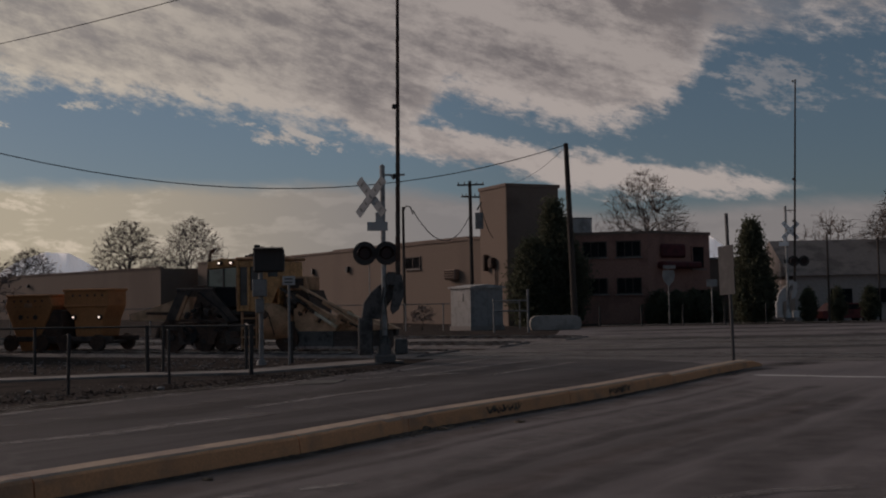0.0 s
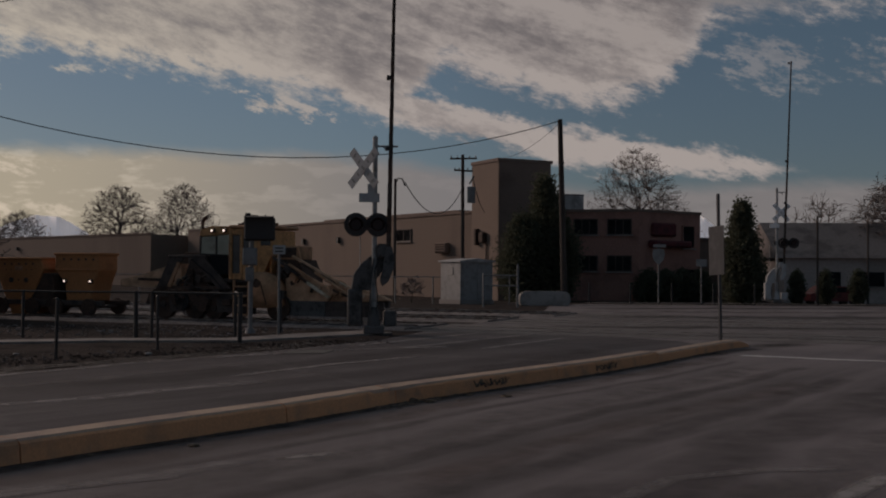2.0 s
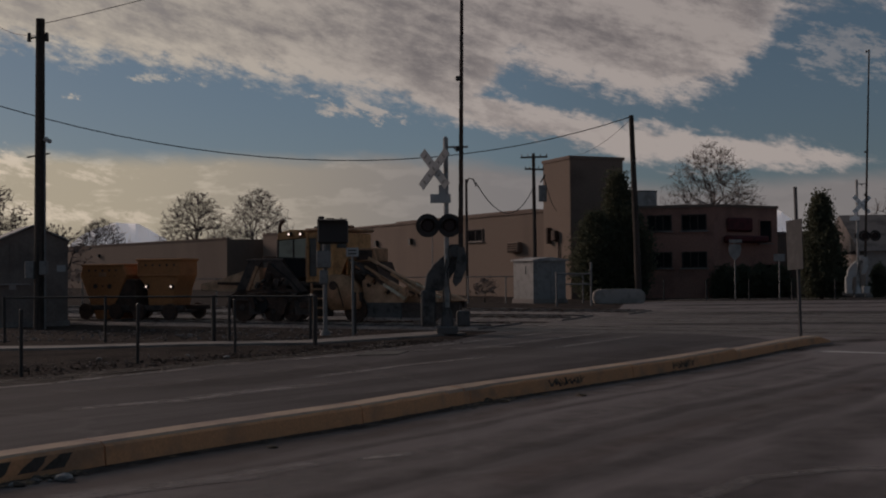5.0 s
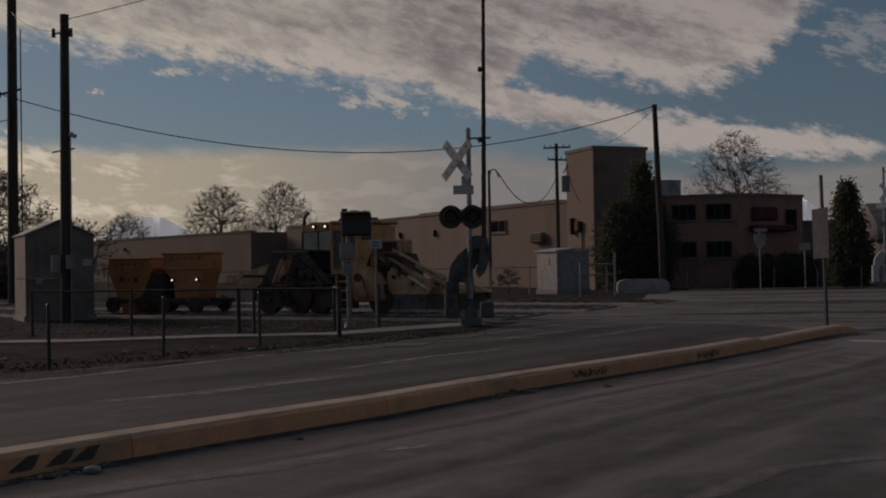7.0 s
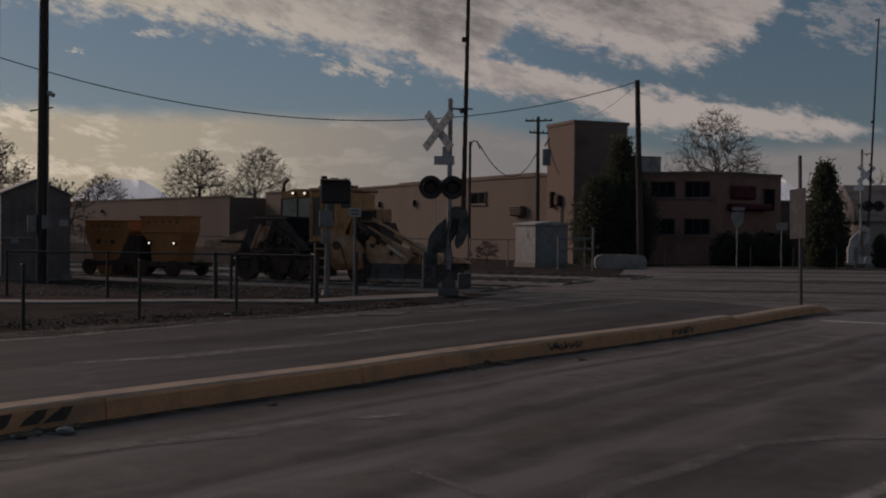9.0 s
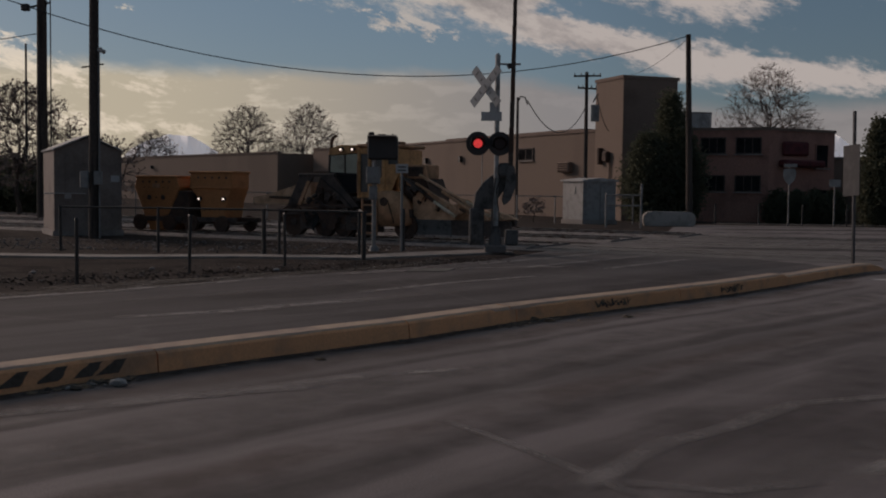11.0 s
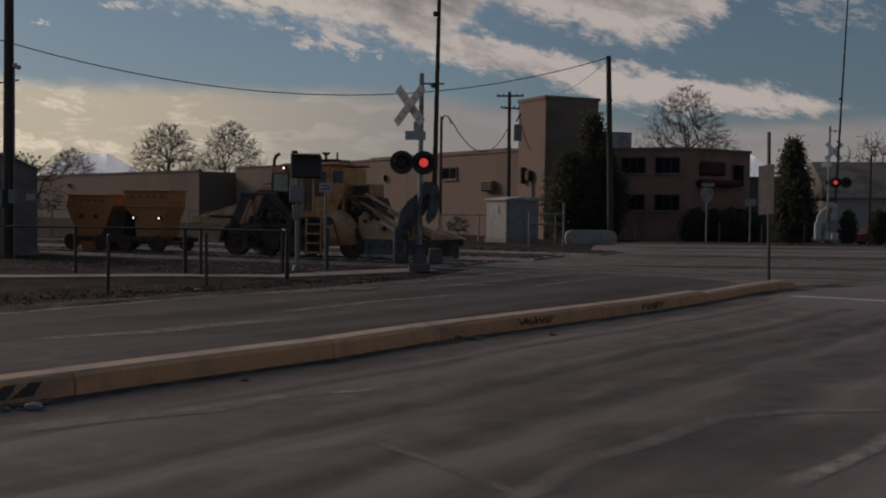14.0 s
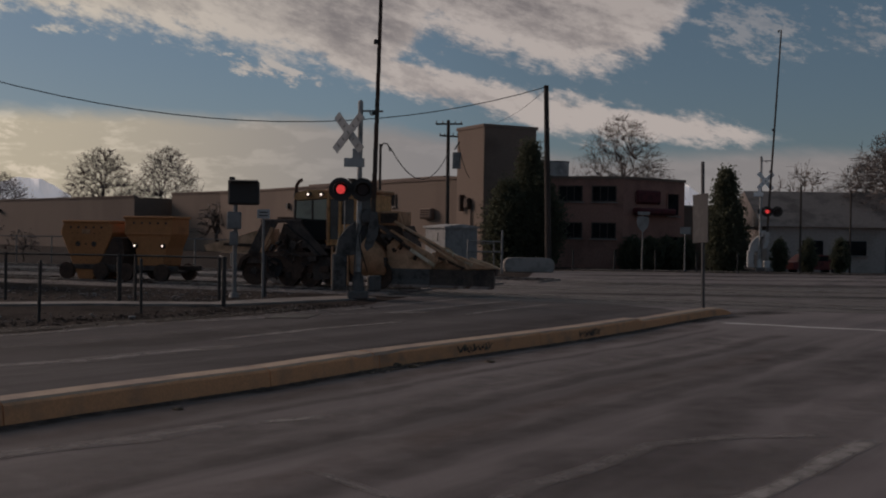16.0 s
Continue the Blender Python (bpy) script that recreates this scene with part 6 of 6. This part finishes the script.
    part("horn", box(B(), (0.22, 0.22, 0.08), (2.48, -0.4, z1 + 0.16), bevel=0.03), CREAM, root)
    for x in (0.77, 1.17):
        l_ = part("work_lamp", tube(B(), (x, -0.86, 2.7), (x, -1.0, 2.68), 0.05, 0.07, 12), BLACK, root)
        part("lens", tube(B(), (x, -1.0, 2.68), (x, -1.01, 2.68), 0.035, None, 12), LAMP_ON, l_, "lit headlamp")
    part("exhaust_pipe", path(B(), [(0.22, -0.6, 1.9), (0.2, -0.6, 2.8), (0.21, -0.6, 2.94), (0.27, -0.6, 3.05), (0.38, -0.6, 3.11)], 0.05, 10), RUST, root, "rusty exhaust pipe with a bent tip")
    part("exhaust_guard", tube(B(), (0.21, -0.6, 2.0), (0.21, -0.6, 2.75), 0.085, None, 12), GREASE, root, "dark exhaust silencer")
    # ladder below the door
    part("step_back", box(B(), (0.62, 0.05, 0.9), (1.78, -0.7, 0.72)), GREASE, root)
    for x in (1.54, 2.02):
        part("stringer", box(B(), (0.045, 0.07, 1.06), (x, -1.0, 0.72)), CREAM, root)
    for k in range(4):
        part("rung", box(B(), (0.44, 0.2, 0.045), (1.78, -1.02, 0.26 + 0.27 * k)), CREAM, root)
    part("handrail", path(B(), [(1.36, -0.98, 1.4), (1.36, -1.0, 2.3), (1.38, -0.94, 2.45)], 0.018, 6), CREAM, root)
    # rounded fender and its port
    bm = B()
    prism(bm, [(2.04, 0.62), (2.0, 1.1), (1.96, 1.42), (2.25, 1.5), (2.6, 1.46), (2.86, 1.3), (3.02, 1.05), (3.08, 0.5), (2.72, 0.5), (2.6, 0.46), (2.1, 0.46)], 0.5, pose(0, -0.76, 0))
    bmesh.ops.bevel(bm, geom=list(bm.edges), offset=0.05, segments=2, affect="EDGES")
    fe = part("fender", bm, CREAM, root, "faded yellow rounded wheel fender", True)
    part("port", tube(B(), (2.27, -1.0, 1.17), (2.27, -1.03, 1.17), 0.13, None, 18), RUST, fe, "round rusty port")
    part("crease", box(B(), (0.03, 0.02, 0.7), (2.5, -1.015, 0.9), (0, -18, 0)), RUST, fe)
    # engine behind the cab
    part("engine_block", prism(B(), [(2.5, 0.9), (3.5, 0.9), (3.52, 1.3), (3.3, 1.85), (2.6, 1.85)], 1.1, pose(0, 0.15, 0)), RUST, root, "rust-stained engine casing")
    part("radiator", box(B(), (0.62, 0.9, 0.4), (2.97, 0.05, 2.05), bevel=0.03), CREAM, root, "faded yellow radiator box")
    gr = part("grille", box(B(), (0.5, 0.03, 0.28), (2.97, -0.415, 2.05)), GREASE, root, "dark radiator grille")
    for k in range(5):
        part("slat", box(B(), (0.48, 0.03, 0.015), (2.97, -0.435, 1.95 + 0.05 * k)), RUST, gr)
    for xa, xb in ((2.62, 2.5), (3.3, 3.46)):
        part("post", tube(B(), (xa, -0.45, 2.2), (xb, -0.5, 1.7), 0.03, None, 8), CREAM, root)
    for k in range(8):
        y = -0.75 + 0.08 * k
        part("hydraulic_ram", tube(B(), (2.65 + 0.04 * k, y, 1.92 - 0.03 * k), (3.45 + 0.05 * k, y - 0.04, 1.42 - 0.03 * k), 0.045 if k % 2 else 0.03, None, 10), (GREASE, RUST, CREAM, GREASE)[k % 4], root)
    for k in range(12):
        x = rnd.uniform(2.6, 3.5)
        part("fitting", box(B(), (rnd.uniform(0.08, 0.25), 0.2, rnd.uniform(0.06, 0.18)), (x, rnd.uniform(-0.8, -0.4), 2.0 - 0.55 * (x - 2.6) - rnd.uniform(0.1, 0.4)), (0, rnd.uniform(10, 50), 0), bevel=0.015), (RUST, GREASE, CREAM)[k % 3], root)
    # wing plough ahead of the cab
    wing = new("wing_plough")
    wing.parent = root
    tagged(wing, "faded yellow wing plough with pale struts and dark blades")
    wing.matrix_basis = pose(3.0, -0.55, 0)
    plates = ([(0.0, 0.62), (1.35, 0.66), (1.55, 0.95), (0.9, 1.3), (0.35, 1.5), (0.0, 1.3)], [(1.2, 0.66), (2.3, 0.68), (2.2, 0.95), (1.6, 1.2), (1.25, 1.12)], [(2.1, 0.66), (3.15, 0.72), (2.9, 0.84), (2.3, 1.02)])
    for k, pts in enumerate(plates):
        bm = prism(B(), pts, 0.16, pose(0, 0.16 * k, 0))
        bmesh.ops.bevel(bm, geom=list(bm.edges), offset=0.025, segments=1, affect="EDGES")
        part("wing_plate", bm, DUSTY, wing, "faded yellow plough plate")
    struts = [(0.25, 1.95, 1.95, 1.08, 0), (0.55, 1.75, 1.6, 1.2, 1), (0.75, 1.2, 1.45, 0.78, 2), (1.35, 1.3, 2.1, 0.86, 0), (1.75, 1.2, 2.5, 0.82, 2), (0.15, 1.72, 0.9, 1.3, 3), (1.0, 1.5, 1.9, 0.98, 3), (2.0, 1.08, 2.9, 0.78, 0), (0.4, 1.4, 1.2, 0.92, 1), (1.55, 1.0, 2.3, 0.72, 1)]
    for k, (xa, za, xb, zb, m) in enumerate(struts):
        L_ = math.hypot(xb - xa, zb - za)
        bm = box(B(), (L_, 0.07, 0.06 if k % 2 else 0.085), ((xa + xb) / 2, -0.14 - 0.025 * (k % 4), (za + zb) / 2), (0, math.degrees(math.atan2(za - zb, xb - xa)), 0), bevel=0.012)
        part("strut", bm, (DUSTY, RUST, STRUT, CREAM)[m], wing)
    for k in range(14):
        x = rnd.uniform(0.2, 2.6)
        part("bracket", box(B(), (rnd.uniform(0.06, 0.2), 0.1, rnd.uniform(0.06, 0.2)), (x, rnd.uniform(-0.16, 0.0), 1.5 - 0.28 * x - rnd.uniform(0.0, 0.35)), (0, rnd.uniform(-40, 40), 0), bevel=0.012), (RUST, DUSTY, CREAM)[k % 3], wing)
    part("hoop", path(B(), [(1.7 + 0.3 * math.cos(math.pi * i / 8), -0.1, 0.9 + 0.36 * math.sin(math.pi * i / 8)) for i in range(9)], 0.03, 6), DUSTY, wing)
    for x0, x1, m, lab in ((-0.15, 1.3, MASTGREY, "worn grey steel blade"), (1.32, 3.1, GREASE, "dark steel blade")):
        bm = prism(B(), [(-0.05, 0.2), (0.06, 0.2), (0.12, 0.4), (0.06, 0.66), (-0.04, 0.68), (-0.02, 0.42)], x1 - x0, pose((x0 + x1) / 2, -0.12, 0, 0, 0, 90))
        bl = part("blade", bm, m, wing, lab)
        part("cutting_edge", box(B(), (x1 - x0 - 0.02, 0.03, 0.07), ((x0 + x1) / 2, -0.2, 0.22)), RAIL, bl)
    part("carrier_beam", box(B(), (3.2, 0.2, 0.2), (1.4, 0.5, 0.62), bevel=0.02), GREASE, wing)
    return root


STRUT = mat("scraped_pale_strut", (0.62, 0.52, 0.4), 0.6, 0.2, 6.0, 24.0, 0.1, other=(0.45, 0.34, 0.22))


def build_hopper(name, label, s, lit):
    """A small ballast hopper; local x along the track."""
    root = thing(name, (*on_track(s), 0.0), label, "rail wagon", "hopper wagons", TRACK_TURN)
    shape = [(-0.92, 1.5), (-0.92, 2.0), (0.78, 2.0), (0.78, 1.5), (0.6, 1.1), (0.5, 0.55), (-0.46, 0.55), (-0.52, 1.1)] if lit else [(-0.96, 1.52), (-0.84, 1.85), (0.84, 1.85), (0.96, 1.52), (0.27, 0.1), (-0.27, 0.1)]
    deep, top = (0.9, 2.0) if lit else (1.3, 1.85)
    bm = prism(B(), shape, deep)
    bmesh.ops.bevel(bm, geom=list(bm.edges), offset=0.025, segments=1, affect="EDGES")
    part("body", bm, ORANGE, root, "orange painted steel hopper")
    lo, hi = (-0.92, 0.78) if lit else (-0.84, 0.84)
    for y in (-deep / 2, deep / 2):
        part("rim", box(B(), (hi - lo + 0.06, 0.09, 0.08), ((lo + hi) / 2, y, top), bevel=0.02), ORANGE, root)
    for x in (lo, hi):
        part("rim", box(B(), (0.09, deep - 0.1, 0.08), (x, 0, top), bevel=0.02), ORANGE, root)
    yf = -deep / 2
    for k in range(5):
        part("bolt", tube(B(), (-0.56 + 0.28 * k, yf, top - 0.17), (-0.56 + 0.28 * k, yf - 0.025, top - 0.17), 0.035, None, 8), GREASE, root)
    for k in range(6):
        part("bolt", tube(B(), (-0.5 + 0.2 * k, yf, 0.78 if lit else 1.5), (-0.5 + 0.2 * k, yf - 0.02, 0.78 if lit else 1.5), 0.018, None, 6), RUST, root)
    if lit:
        for x in (-0.49, 0.49):
            l_ = part("headlamp", tube(B(), (x, yf, 1.15), (x, yf - 0.08, 1.15), 0.075, None, 12), BLACK, root)
            part("lens", tube(B(), (x, yf - 0.08, 1.15), (x, yf - 0.09, 1.15), 0.032, None, 12), LAMP_ON, l_, "lit headlamp")
        part("rib", box(B(), (1.64, 0.05, 0.06), (-0.07, yf - 0.02, 1.5), bevel=0.015), ORANGE, root)
    else:
        for x in (-0.29, 0.29):
            part("port", tube(B(), (x, yf, 1.17), (x, yf - 0.03, 1.17), 0.08, None, 14), GREASE, root, "round dark port")
        part("port", tube(B(), (0, yf, 1.17), (0, yf - 0.02, 1.17), 0.03, None, 10), RUST, root)
        part("plate", box(B(), (0.3, 0.02, 0.14), (0, yf - 0.01, 1.55)), CREAM, root, "small pale plate")
        # dark wedge added for the shade on the hopper's right slope
        part("slope_plate", prism(B(), [(0.36, 0.34), (0.98, 1.4), (1.3, 1.36), (1.38, 1.0), (1.3, 0.34)], 1.3), RUST, root, "steel slope with its shade put in as dark colour")
        part("chute_edge", prism(B(), [(-0.4, 0.62), (-0.3, 0.3), (-0.62, 0.3), (-0.72, 0.62)], 1.0), GREASE, root)
    for y in (-0.62, 0.62):
        part("frame_beam", box(B(), (2.0, 0.14, 0.16), (0.1, y, 0.48), bevel=0.02), GREASE, root)
    for x in (-0.62, 0.62):
        for y in (-0.72, 0.72):
            part("wheel", tube(B(), (x, y - 0.06, 0.36), (x, y + 0.06, 0.36), 0.26, None, 18), RUST, root)
        part("axle", tube(B(), (x, -0.7, 0.36), (x, 0.7, 0.36), 0.05, None, 8), GREASE, root)
    return root


MACHINE = build_machine()
HOPPER_A = build_hopper("hopper_wagon", "orange hopper wagon with sloping sides on the tracks", -6.75, False)
HOPPER_B = build_hopper("hopper_wagon", "orange hopper wagon with two lit lamps on the tracks", -4.6, True)


# ---- what moves ----
RUN = [(0.0, -3.38), (7.0, -3.2), (12.2, -3.19), (12.6, -3.16), (13.0, -3.07), (13.5, -2.86), (14.0, -2.58), (14.5, -2.18), (15.0, -1.62), (15.5, -0.9), (16.0, -0.08)]
MACHINE_RUN = [(0.0, -3.61), (7.0, -3.4), (12.2, -3.37), (12.6, -3.34), (13.0, -3.26), (13.5, -3.02), (14.0, -2.69), (14.5, -2.24), (15.0, -1.6), (15.5, -0.83), (16.0, 0.08)]
FLIPS = [10.75, 11.35, 11.95, 12.57, 13.17, 13.77, 14.37, 14.95, 15.57]


def motions():
    walk(MACHINE, [(t, pose(*on_track(d), 0.0, 0, 0, TRACK_TURN)) for t, d in MACHINE_RUN])
    for ob, s, off in ((HOPPER_A, -6.75, 0.0), (HOPPER_B, -4.6, 0.0)):
        walk(ob, [(t, pose(*on_track(s + d, off), 0.0, 0, 0, TRACK_TURN)) for t, d in RUN])
    for (root, arm, discs), lean, more in ((NEAR, 0.2, 0.4), (FAR, 1.5, 0.9)):
        walk(arm, [(0.0, pose(0.34, -0.12, 1.75, 0, lean, 0)), (15.3, pose(0.34, -0.12, 1.75, 0, lean, 0)), (16.0, pose(0.34, -0.12, 1.75, 0, lean + more, 0))])
        for k, (disc, lx, lz) in enumerate(discs):
            rows, ang = [(0.0, 180)], 180
            for i, t in enumerate(FLIPS):
                on = (i % 2 == 0) == (k == 0) if root is NEAR[0] else k == 0
                to = 0 if on else 180
                if to == ang:
                    continue
                for j in range(4):
                    rows.append((t + (j - 1.5) / 30, ang + (to - ang) * j / 3))
                ang = to
            rows.append((16.0, ang))
            walk(disc, [(t, pose(lx, -0.15, lz, 0, 0, a)) for t, a in rows])


motions()
